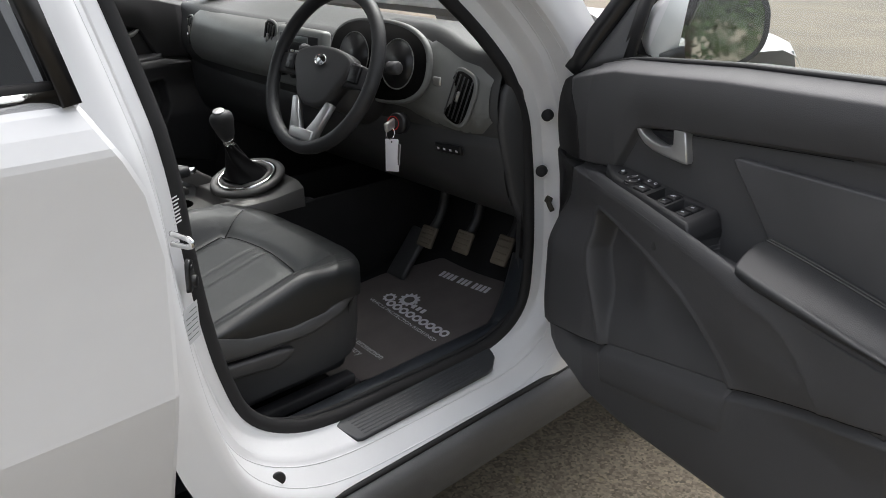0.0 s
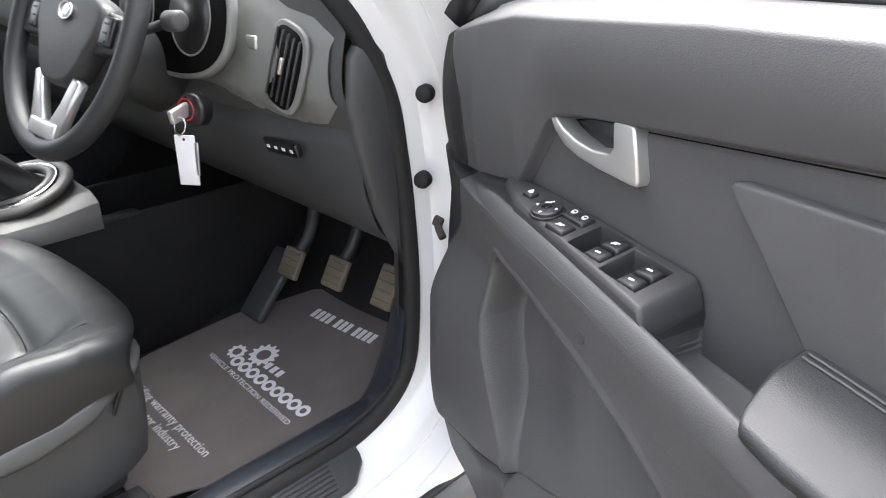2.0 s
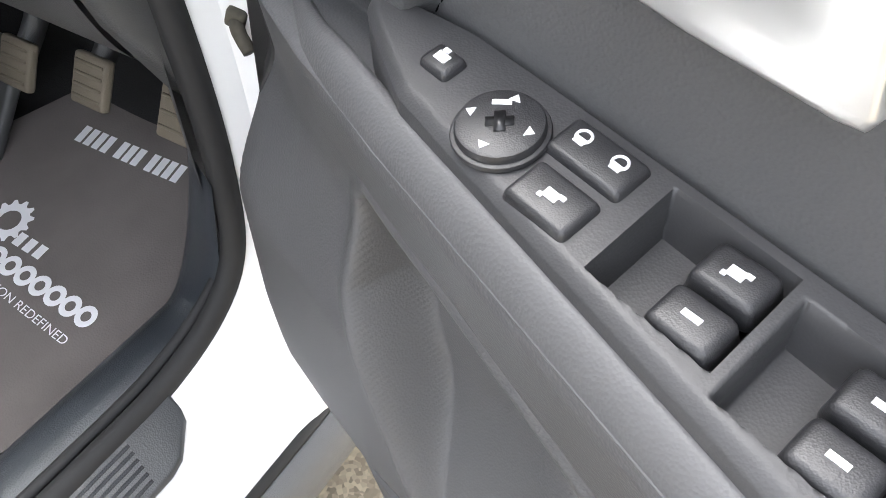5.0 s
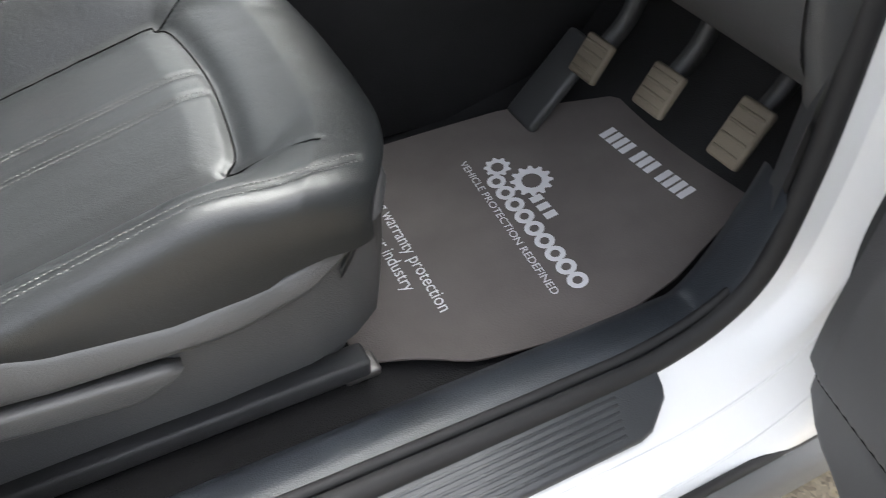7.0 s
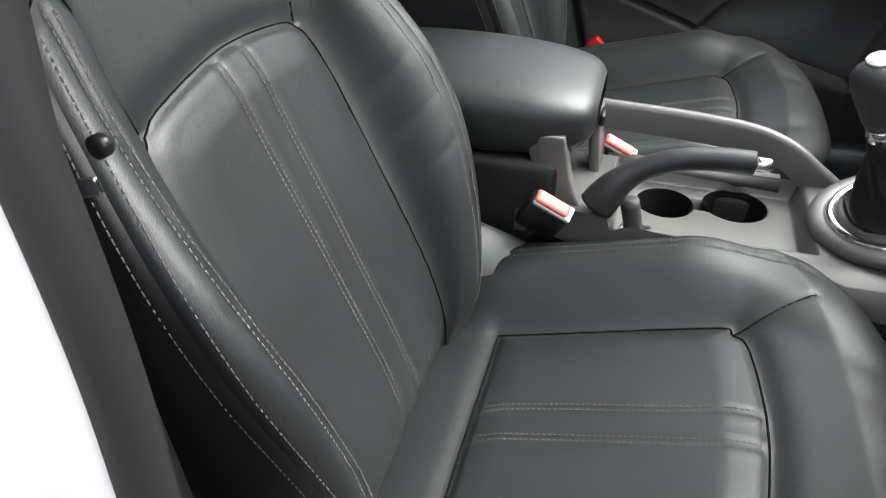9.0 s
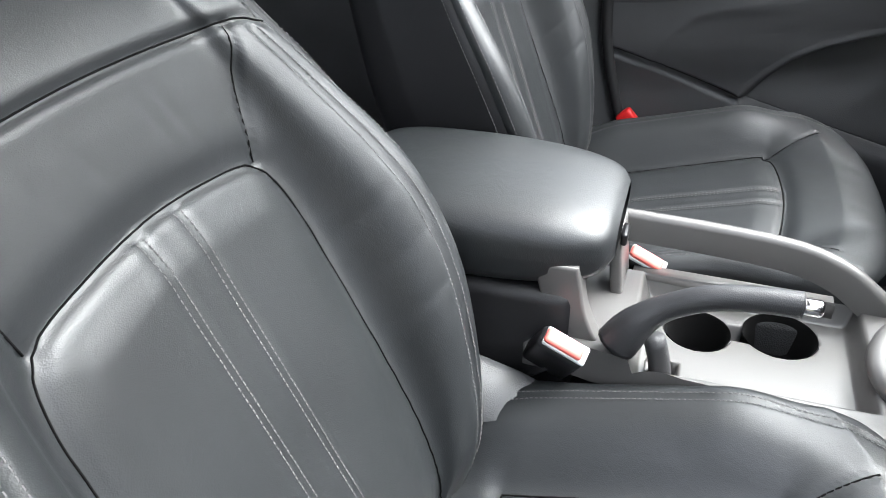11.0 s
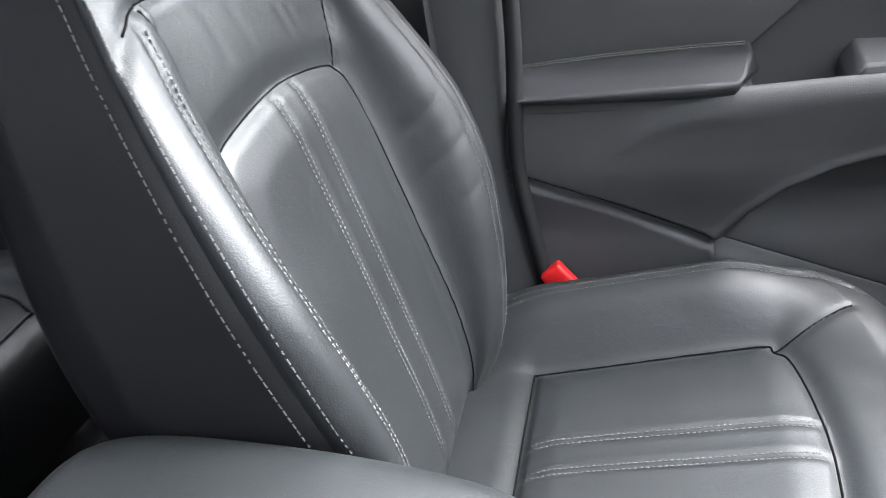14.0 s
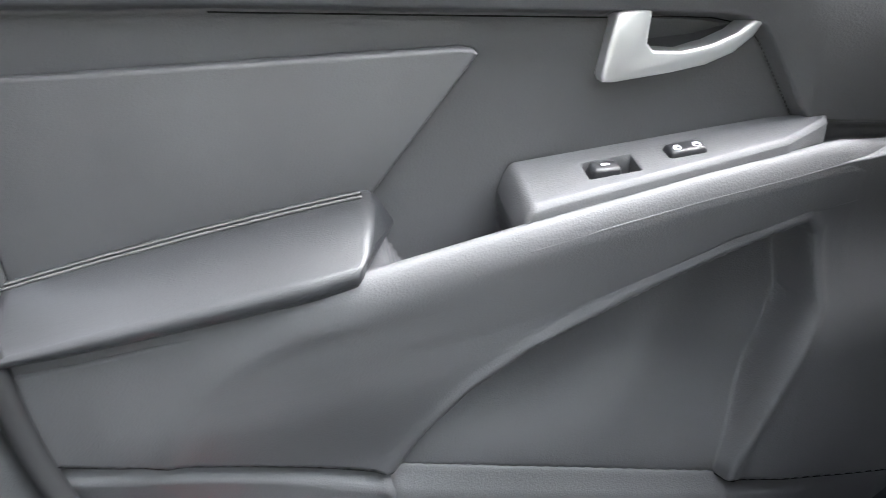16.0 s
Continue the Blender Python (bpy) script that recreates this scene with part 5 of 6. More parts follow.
def vent(c, rx, rz, tilt, name, fins=4):
    """A louvred outlet on the dash face."""
    m = frame_of(Vector(dash_point(c[0], c[1], 0.004)), (1, 0, 0), (0, -1, 0.10)) @ pose(0, 0, 0, 0, 0, tilt)
    shape = [(rx * np.sign(math.cos(a)) * abs(math.cos(a)) ** 0.6, rz * np.sign(math.sin(a)) * abs(math.sin(a)) ** 0.6) for a in np.linspace(0, 2 * math.pi, 37)[:-1]]
    v = part(name, prism([(x * 1.25, y * 1.12) for x, y in shape], 0.006, m @ pose(0, 0, -0.002), 0.003, 3), DASH_GREY, dash, "graphite air vent surround")
    # flat near-black plate: the shade inside the outlet is put into its colour
    part("vent_shade_plate", prism(shape, 0.003, m @ pose(0, 0, 0.0022)), HOLLOW, v)
    for k in range(fins):
        part("vent_fin", rbox(0.0030, rz * 1.75, 0.010, 0.001, 1, m @ pose(-rx * 0.75 + 1.5 * rx * k / (fins - 1), 0, 0.006, 0, 35, 0)), TRIM_DARK, v)
    part("vent_slider", rbox(0.006, 0.024, 0.006, 0.002, 2, m @ pose(0.002, 0.004, 0.012)), SILVER, v, "silver vent slider")
    part("vent_wheel", disc(0.006, 0.02, m @ pose(-rx * 1.25, -0.002, 0.003, 90, 0, 0), 0.002, 16), CHROME, v)
    return v


vent((0.612, 1.03), 0.034, 0.056, -17, "side_vent", 5)
vent((-0.585, 1.055), 0.016, 0.046, 12, "far_vent", 3)
vent((-0.085, 1.085), 0.024, 0.046, -10, "centre_vent", 4)
# instruments under the hood
im = frame_of(Vector((0.39, 1.200, 1.087)), (1, 0, 0), (0, -1, 0.18))
binnacle = part("binnacle", prism([(0.178 * np.sign(math.cos(a)) * abs(math.cos(a)) ** 0.75, 0.092 * np.sign(math.sin(a)) * abs(math.sin(a)) ** 0.8) for a in np.linspace(0, 2 * math.pi, 49)[:-1]], 0.012, im, 0.005, 3), DASH_GREY, dash, "graphite instrument surround")
# flat plate whose near-black colour stands in for shade under the hood
part("binnacle_shade_plate", prism([(0.170 * np.sign(math.cos(a)) * abs(math.cos(a)) ** 0.75, 0.084 * np.sign(math.sin(a)) * abs(math.sin(a)) ** 0.8) for a in np.linspace(0, 2 * math.pi, 49)[:-1]], 0.002, im @ pose(0, 0, 0.0112)), HOLLOW, binnacle)
for x in (-0.078, 0.078):
    part("dial_ring", ring(0.054, 0.0014, im @ pose(x, 0, 0.0135)), DASH_GREY, binnacle, "grey dial ring")
    part("dial_face", disc(0.052, 0.002, im @ pose(x, 0, 0.0125)), GLOSSY, binnacle)
# centre stack
cm = frame_of(Vector((0.08, 1.200, 1.055)), (1, 0, 0), (0, -1, 0.12))
stack = part("radio_panel", rbox(0.21, 0.15, 0.03, 0.012, 3, cm), DASH_MOULD, dash, "silver-grey centre stack")
part("radio_face", rbox(0.17, 0.055, 0.006, 0.003, 2, cm @ pose(0, 0.030, 0.015)), GLOSSY, stack)
part("radio_display", rbox(0.09, 0.016, 0.002, 0.001, 1, cm @ pose(0.0, 0.046, 0.0185)), DISPLAY, stack)
for x in (-0.07, 0.07):
    part("radio_knob", disc(0.012, 0.014, cm @ pose(x, 0.024, 0.016), 0.003, 24), SILVER, stack)
for k in range(5):
    part("radio_key", rbox(0.016, 0.008, 0.004, 0.001, 1, cm @ pose(-0.044 + 0.022 * k, 0.014, 0.0185)), SILVER, stack)
for x in (-0.055, 0.0, 0.055):
    part("climate_knob", disc(0.017, 0.018, cm @ pose(x, -0.035, 0.013), 0.003, 28), GLOSSY, stack, "round black climate knob")
# small keys beside the vent and under it
part("trip_key", rbox(0.026, 0.020, 0.008, 0.003, 2, frame_of(Vector(dash_point(0.548, 1.058, 0.004)), (1, 0, 0), (0, -1, 0.1))), SILVER, dash, "silver grey trip key")
km2 = frame_of(Vector((0.565, 1.256, 0.905)), (1, 0.12, 0.10), (0, -1, -0.25))
sw = part("switch_panel", rbox(0.085, 0.022, 0.010, 0.003, 2, km2), GLOSSY, dash, "black switch panel")
for k in range(4):
    part("mark", rbox(0.007, 0.005, 0.001, 0, 1, km2 @ pose(-0.03 + 0.02 * k, 0, 0.0056)), PRINT, sw, smooth=False)
pm = frame_of(Vector((0.610, 1.335, 1.131)), (1, 0, 0), (0, -0.1, 1))
grille = part("speaker_grille", disc(0.026, 0.004, pm @ Matrix.Diagonal((1, 0.6, 1, 1)), 0.001), GLOSSY, dash, "small black speaker grille")
for k in range(5):
    part("grille_bar", rbox(0.003, 0.026, 0.002, 0, 1, pm @ pose(-0.016 + 0.008 * k, 0, 0.0045, 0, 0, 20)), TRIM, grille)

# ---------------------------------------------------------------- steering wheel and column
wheel = thing("steering_wheel", (0.349, 1.06, 1.08), "black leather steering wheel with silver lower spokes", "steering wheel")
WM = frame_of((0.349, 1.07, 1.075), (1, 0, 0), (0, -0.9, 0.42))
part("rim", ring(0.178, 0.0155, WM, 96, 14), LEATHER_SIDE, wheel, "black leather wheel rim")
pts = [(-0.098, 0.032), (-0.05, 0.048), (0.0, 0.052), (0.05, 0.048), (0.098, 0.032), (0.100, 0.0), (0.078, -0.035), (0.056, -0.068), (0.024, -0.084), (-0.024, -0.084), (-0.056, -0.068), (-0.078, -0.035), (-0.100, 0.0)]
part("hub", prism([tuple(p) for p in smoothed(pts, 48, True)], 0.032, WM @ pose(0, 0, -0.022), 0.010, 4), TRIM_HUB, wheel, "black padded hub")
part("emblem", join(disc(0.021, 0.003, WM @ pose(0, 0.018, 0.0095) @ Matrix.Diagonal((1, 0.62, 1, 1)), 0.001), ring(0.0195, 0.002, WM @ pose(0, 0.018, 0.0125) @ Matrix.Diagonal((1, 0.62, 1, 1)))), CHROME, wheel, "chrome oval emblem")
for sg in (-1, 1):
    part("side_spoke", prism([(sg * 0.07, 0.035), (sg * 0.115, 0.028), (sg * 0.172, 0.020), (sg * 0.172, -0.026), (sg * 0.115, -0.024), (sg * 0.07, -0.03)][::sg], 0.018, WM @ pose(0, 0, -0.018), 0.004, 2), TRIM_HUB, wheel)
    sk = part("spoke_keys", rbox(0.034, 0.040, 0.010, 0.004, 3, WM @ pose(sg * 0.118, 0.004, 0.002)), GLOSSY, wheel, "black wheel buttons")
    for y in (-0.010, 0.002, 0.014):
        part("mark", rbox(0.010, 0.0025, 0.001, 0, 1, WM @ pose(sg * 0.118, y, 0.0075)), INK, sk, smooth=False)
    part("lower_spoke", prism([(sg * 0.010, -0.165), (sg * 0.045, -0.165), (sg * 0.058, -0.12), (sg * 0.075, -0.072), (sg * 0.052, -0.066), (sg * 0.030, -0.110), (sg * 0.012, -0.135)][::sg], 0.014, WM @ pose(0, 0, -0.010), 0.004, 2), SILVER, wheel, "satin silver lower spoke")
part("spoke_foot", rbox(0.086, 0.026, 0.020, 0.005, 3, WM @ pose(0, -0.150, -0.002)), SILVER, wheel)
part("column_shroud", tube([WM @ Vector((0, -0.02, -0.03)), WM @ Vector((0, -0.02, -0.09)), WM @ Vector((0, -0.03, -0.16))], [(0.055 * math.cos(a), 0.058 * math.sin(a)) for a in np.linspace(0, 2 * math.pi, 25)[:-1]], up=(1, 0, 0)), TRIM_DARK, wheel, "black steering column shroud")
for sg in (-1, 1):
    stalk = part("stalk", tube([WM @ Vector((sg * 0.05, 0.02, -0.07)), WM @ Vector((sg * 0.11, 0.035, -0.065)), WM @ Vector((sg * 0.165, 0.045, -0.055))], 0.007, up=(0, 0, 1)), TRIM_DARK, wheel, "black control stalk")
    part("stalk_end", disc(0.014, 0.028, frame_of(WM @ Vector((sg * 0.150, 0.043, -0.056)), (0, 0, 1), (sg, 0.1, 0.1)), 0.004, 20), TRIM, stalk)

key_thing = thing("ignition_key", (0.515, 1.14, 0.98), "ignition key with white plastic tag on a ring", "key")
part("lock_barrel", disc(0.024, 0.02, frame_of((0.505, 1.165, 0.968), (1, 0, 0), (0.25, -1, 0.1)), 0.005, 32), GLOSSY, key_thing, "black ignition lock barrel")
part("lock_ring", ring(0.015, 0.0012, frame_of((0.502, 1.1445, 0.970), (1, 0, 0), (0.25, -1, 0.1)), 32, 8), RED, key_thing, "red lock ring")
part("key_blade", rbox(0.010, 0.020, 0.036, 0.003, 2, frame_of((0.506, 1.132, 0.968), (1, 0, 0), (0.3, -1, -0.2))), SILVER, key_thing, "silver key")
part("key_ring", ring(0.012, 0.0012, pose(0.514, 1.126, 0.952, 70, 20, 0), 32, 6), CHROME, key_thing)
part("second_key", rbox(0.008, 0.004, 0.05, 0.002, 2, pose(0.528, 1.138, 0.905, 0, 6, 0)), STEEL, key_thing)
tag = part("key_tag", rbox(0.030, 0.0035, 0.074, 0.0016, 2, pose(0.514, 1.130, 0.902, 0, 0, 35)), PRINT, key_thing, "blank white plastic key tag")
part("tag_hole", disc(0.002, 0.0008, pose(0.514, 1.130, 0.902, 0, 0, 35) @ pose(0, -0.0018, 0.031, 90, 0, 0), 0, 12), INK, tag)

# ---------------------------------------------------------------- centre console
console = thing("centre_console", (0, 0.8, 0.4), "silver-grey centre console with cup holders", "console")
part("console_base", rbox(0.20, 0.80, 0.24, 0.02, 3, pose(0.02, 0.90, 0.505)), TRIM_DARK, console, "black console base")
for x in (0.122, -0.084):
    part("console_side", rbox(0.014, 1.00, 0.30, 0.005, 2, pose(x, 1.25, 0.538)), CARPET, console, "black console side panel")


def console_top(x, y):
    z = 0.722 + 0.13 * max(0.0, y - 0.95) + 0.004 * math.cos(x * 12)
    # the tray and two cup wells
    q = max(abs(x + 0.005) - 0.088, abs(y - 0.835) - 0.118)
    z -= 0.028 * float(step(0.004, -0.010, q))
    for cx, cy, r in ((-0.030, 0.784, 0.036), (-0.048, 0.874, 0.040)):
        z -= 0.055 * float(step(0.002, -0.006, math.hypot(x - cx, y - cy) - r))
    z -= 0.02 * float(step(0.002, -0.005, max(abs(x + 0.038) - 0.014, abs(y - 0.829) - 0.022)))
    z -= 0.03 * float(step(0.002, -0.004, max(abs(x - 0.050) - 0.014, abs(y - 0.750) - 0.016)))
    edge = max(0.0, x - 0.105)
    return z - 3.0 * edge ** 1.6 * (1 if x > 0 else 0)


rows = []
for y in np.linspace(0.60, 1.14, 260):
    w = float(np.interp(y, [0.60, 0.66, 0.70, 0.73, 0.77, 0.90, 0.98, 1.05], [0.064, 0.068, 0.074, 0.082, 0.090, 0.098, 0.132, 0.140]))
    rows.append([(-0.097, y, 0.682)] + [(x, y, console_top(x, y)) for x in np.linspace(-0.095, w, 130)] + [(w + 0.003, y, 0.682)])
part("console_top", grid(rows), CONSOLE, console, "satin silver-grey console top", angle=60)
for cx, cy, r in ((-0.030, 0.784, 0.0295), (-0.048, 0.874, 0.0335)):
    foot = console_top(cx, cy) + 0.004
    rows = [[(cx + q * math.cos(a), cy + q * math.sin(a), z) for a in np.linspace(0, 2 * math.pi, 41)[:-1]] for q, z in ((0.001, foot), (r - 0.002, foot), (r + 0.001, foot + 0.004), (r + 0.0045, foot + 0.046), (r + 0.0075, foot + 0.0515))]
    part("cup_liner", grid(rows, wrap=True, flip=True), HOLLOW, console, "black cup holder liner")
# the long rail on the passenger's side, over an open slot
rail = smoothed([(-0.108, 0.660, 0.790), (-0.107, 0.70, 0.789), (-0.104, 0.80, 0.787), (-0.099, 0.88, 0.782), (-0.092, 0.93, 0.768), (-0.084, 0.965, 0.746), (-0.076, 1.0, 0.722), (-0.070, 1.03, 0.70)], 40)
prof = [(0.007, -0.028), (0.0085, 0.004), (0.006, 0.010), (0.0, 0.012), (-0.006, 0.010), (-0.0085, 0.004), (-0.007, -0.028)]
part("console_rail", tube(rail, prof), CONSOLE, console, "satin silver side rail", angle=50)

part("slot_sill", tube([(-0.104, 0.70, 0.712), (-0.100, 0.93, 0.712)], [(0.012, -0.008), (0.012, 0.008), (-0.012, 0.008), (-0.012, -0.008)]), CONSOLE, console)
part("rail_post", rbox(0.075, 0.014, 0.105, 0.004, 3, pose(-0.074, 0.684, 0.748, 6, 0, 0)), CONSOLE, console)
plate = np.vstack([smoothed([(0.652, 0.815), (0.657, 0.79), (0.665, 0.755), (0.682, 0.720), (0.708, 0.700), (0.74, 0.692)], 20), smoothed([(0.735, 0.672), (0.70, 0.664), (0.662, 0.668), (0.640, 0.695), (0.622, 0.745), (0.610, 0.79), (0.604, 0.815)], 24)])
part("arm_post", prism([tuple(p) for p in plate], 0.024, frame_of((0.034, 0, 0), (0, 1, 0), (1, 0, 0)), 0.004, 3), CONSOLE, console, "satin silver arm rest post", angle=60)
part("arm_box", rbox(0.17, 0.26, 0.24, 0.015, 3, pose(-0.02, 0.52, 0.66)), SHELL, console, "black arm rest box")
rows = []
for y, w, zt, zb, sh in ((0.36, 0.07, 0.85, 0.80, 0), (0.375, 0.095, 0.864, 0.785, 0), (0.42, 0.108, 0.872, 0.775, 0), (0.52, 0.110, 0.874, 0.774, 0), (0.60, 0.106, 0.870, 0.778, 0), (0.645, 0.098, 0.864, 0.784, 0), (0.672, 0.085, 0.856, 0.795, 0), (0.684, 0.065, 0.845, 0.81, 0)):
    c = []
    for a in np.linspace(0, 2 * math.pi, 49)[:-1]:
        ca, sa = math.cos(a), math.sin(a)
        c.append((-0.045 + w * np.sign(ca) * abs(ca) ** 0.5, y, (zt + zb) / 2 + (zt - zb) / 2 * np.sign(sa) * abs(sa) ** 0.55 - 0.006 * max(0, ca)))
    rows.append(c)
lid = part("arm_rest_lid", grid([smoothed([r[k] for r in rows], 40) for k in range(48)] + [smoothed([r[0] for r in rows], 40)]), LEATHER, console, "padded black leather arm rest lid")
part("lid_seam", tube(smoothed([(0.040, 0.40, 0.846), (0.048, 0.52, 0.848), (0.044, 0.60, 0.846), (0.030, 0.660, 0.842), (0.0, 0.682, 0.838)], 40), 0.0012), INK, lid, "dark lid seam")
part("lid_catch", rbox(0.03, 0.008, 0.016, 0.003, 2, pose(-0.05, 0.688, 0.80)), GLOSSY, lid)
# hand brake
brake = thing("hand_brake", (0.07, 0.72, 0.71), "black leather hand brake lever with silver button", "hand brake")
path = smoothed([(0.066, 0.700, 0.735), (0.064, 0.718, 0.765), (0.060, 0.745, 0.788), (0.057, 0.785, 0.806), (0.054, 0.83, 0.812), (0.052, 0.868, 0.812)], 40)
rows = []
for k, p in enumerate(path):
    r = 0.014 + 0.009 * step(0.4, 0.0, k / 39)
    d = path[min(k + 1, 39)] - path[max(k - 1, 0)]
    d = d / np.linalg.norm(d)
    sx = np.cross(d, (0, 0, 1.0))
    sx = sx / np.linalg.norm(sx)
    u = np.cross(sx, d)
    rows.append([p + sx * r * 0.9 * math.cos(a) + u * r * math.sin(a) for a in np.linspace(0, 2 * math.pi, 19)[:-1]])
bm = grid(rows, wrap=True, caps=True)
bmesh.ops.recalc_face_normals(bm, faces=bm.faces)
part("lever_grip", bm, LEATHER_SIDE, brake, "black leather grip")
part("release_button", disc(0.0085, 0.030, frame_of((0.052, 0.857, 0.811), (1, 0, 0), (0, 1, 0)), 0.003, 24), CHROME, brake, "bright silver release button")
part("lever_boot", tube(smoothed([(0.050, 0.752, 0.680), (0.052, 0.745, 0.715), (0.056, 0.738, 0.742)], 10), 0.012, up=(1, 0, 0)), TRIM_DARK, brake)
# gear lever
gear = thing("gear_lever", (0.03, 1.03, 0.76), "black leather gear lever in a chrome-ringed boot", "gear lever")
GM = frame_of((0.022, 1.045, 0.752), (1, 0, 0), (0.05, -0.25, 1))
part("outer_ring", ring(0.088, 0.012, GM, 72, 12, 0.8), CONSOLE, gear, "satin grey outer ring")
part("chrome_ring", ring(0.074, 0.006, GM @ pose(0, 0, 0.006), 72, 10), CHROME, gear, "chrome boot ring")
part("inner_ring", ring(0.062, 0.009, GM @ pose(0, 0, 0.006), 64, 10), CONSOLE, gear)
rows = []
for k in np.linspace(0, 1, 18):
    r = 0.050 * (1 - k) ** 1.5 + 0.014
    c = GM @ Vector((0, 0, 0.004)) * (1 - k) + Vector((0.055, 0.985, 0.86)) * k
    rows.append([c + Vector(((r + 0.003 * math.sin(5 * a + 9 * k)) * math.cos(a), (r + 0.003 * math.sin(5 * a + 9 * k)) * math.sin(a), 0.004 * math.sin(3 * a) * (1 - k))) for a in np.linspace(0, 2 * math.pi, 33)[:-1]])
part("boot", grid(rows, wrap=True, caps=True), SHELL, gear, "creased black leather boot")
part("collar", disc(0.015, 0.014, frame_of((0.056, 0.984, 0.862), (1, 0, 0), (0.15, -0.28, 1)), 0.002, 28), CHROME, gear, "chrome collar")
rows = []
for k, r in ((0, 0.013), (0.15, 0.017), (0.4, 0.021), (0.65, 0.025), (0.82, 0.025), (0.93, 0.020), (1, 0.012)):
    c = Vector((0.058, 0.981, 0.874)) * (1 - k) + Vector((0.072, 0.955, 0.950)) * k
    rows.append([c + Vector((r * math.cos(a), 1.15 * r * math.sin(a), 0.3 * r * math.sin(a))) for a in np.linspace(0, 2 * math.pi, 29)[:-1]])
part("knob", grid(rows, wrap=True, caps=True), TRIM_DARK, gear, "black leather gear knob")
part("knob_cap", disc(0.014, 0.003, frame_of((0.0725, 0.954, 0.950), (1, 0, 0), (0.2, -0.32, 1)), 0.001, 28), SILVER, gear, "silver shift pattern cap")


# ---------------------------------------------------------------- belts and buckles
def buckle(name, at, along, facing, label):
    b = thing(name, at, label, "seat belt buckle", "buckles")
    m = frame_of(at, along, facing)
    part("buckle_body", rbox(0.054, 0.026, 0.060, 0.006, 3, m @ pose(0, 0, -0.032)), GLOSSY, b, "black buckle body")
    part("buckle_rim", rbox(0.050, 0.022, 0.006, 0.0025, 2, m @ pose(0.002, 0, -0.001)), LABEL, b, "pale worn rim")
    part("release_key", rbox(0.044, 0.018, 0.012, 0.004, 3, m @ pose(-0.001, 0, 0.0005)), RED_PALE, b, "red release key")
    part("buckle_stalk", tube([m @ Vector((0, 0, -0.05)), m @ Vector((-0.01, 0, -0.12)), m @ Vector((-0.04, 0, -0.19))], [(0.014, -0.003), (0.014, 0.003), (-0.014, 0.003), (-0.014, -0.003)], up=(0, 1, 0)), SHELL, b)
    return b


buckle("driver_buckle", (0.096, 0.650, 0.744), (0, 0.88, -0.42), (0.45, 0.38, 0.8), "black seat belt buckle with red release key")
buckle("passenger_buckle", (-0.120, 0.714, 0.726), (0, 0.88, -0.42), (0.45, 0.38, 0.8), "black seat belt buckle with red key by the console")
tab = thing("belt_tab", (-0.745, 0.60, 0.66), "bright red belt release tab beside the passenger seat", "belt tab")
part("tab", rbox(0.020, 0.034, 0.078, 0.006, 3, pose(-0.703, 0.640, 0.648, 43, 0, 0)), RED, tab, "bright red plastic tab")
part("tab_foot", rbox(0.030, 0.030, 0.10, 0.006, 2, pose(-0.712, 0.690, 0.570, 35, 0, 0)), GLOSSY, tab)
belt = thing("passenger_belt", (-0.77, 0.52, 0.6), "black seat belt webbing hanging beside the pillar", "seat belt")
part("webbing", tube(smoothed([(-0.66, 0.44, 1.40), (-0.69, 0.455, 1.15), (-0.700, 0.475, 0.95), (-0.700, 0.49, 0.75), (-0.700, 0.52, 0.56), (-0.705, 0.54, 0.44)], 30), [(0.0012, -0.023), (0.0012, 0.023), (-0.0012, 0.023), (-0.0012, -0.023)], up=(1, 0, 0)), WEB, belt)
belt = thing("driver_belt", (0.68, 0.50, 0.6), "black seat belt webbing on the driver's pillar", "seat belt")
part("webbing", tube(smoothed([(0.640, 0.430, 1.40), (0.638, 0.440, 1.15), (0.634, 0.455, 0.95), (0.632, 0.475, 0.75), (0.64, 0.50, 0.50)], 30), [(0.0012, -0.023), (0.0012, 0.023), (-0.0012, 0.023), (-0.0012, -0.023)], up=(1, 0, 0)), WEB, belt)
part("tongue", rbox(0.004, 0.013, 0.010, 0.0015, 2, pose(0.630, 0.480, 1.036, 12, 0, 8)), CHROME, belt, "bright metal belt tongue")
part("stop_button", disc(0.006, 0.008, frame_of((0.630, 0.490, 1.058), (0, 1, 0), (-1, 0.2, 0)), 0.003, 16), GLOSSY, belt)

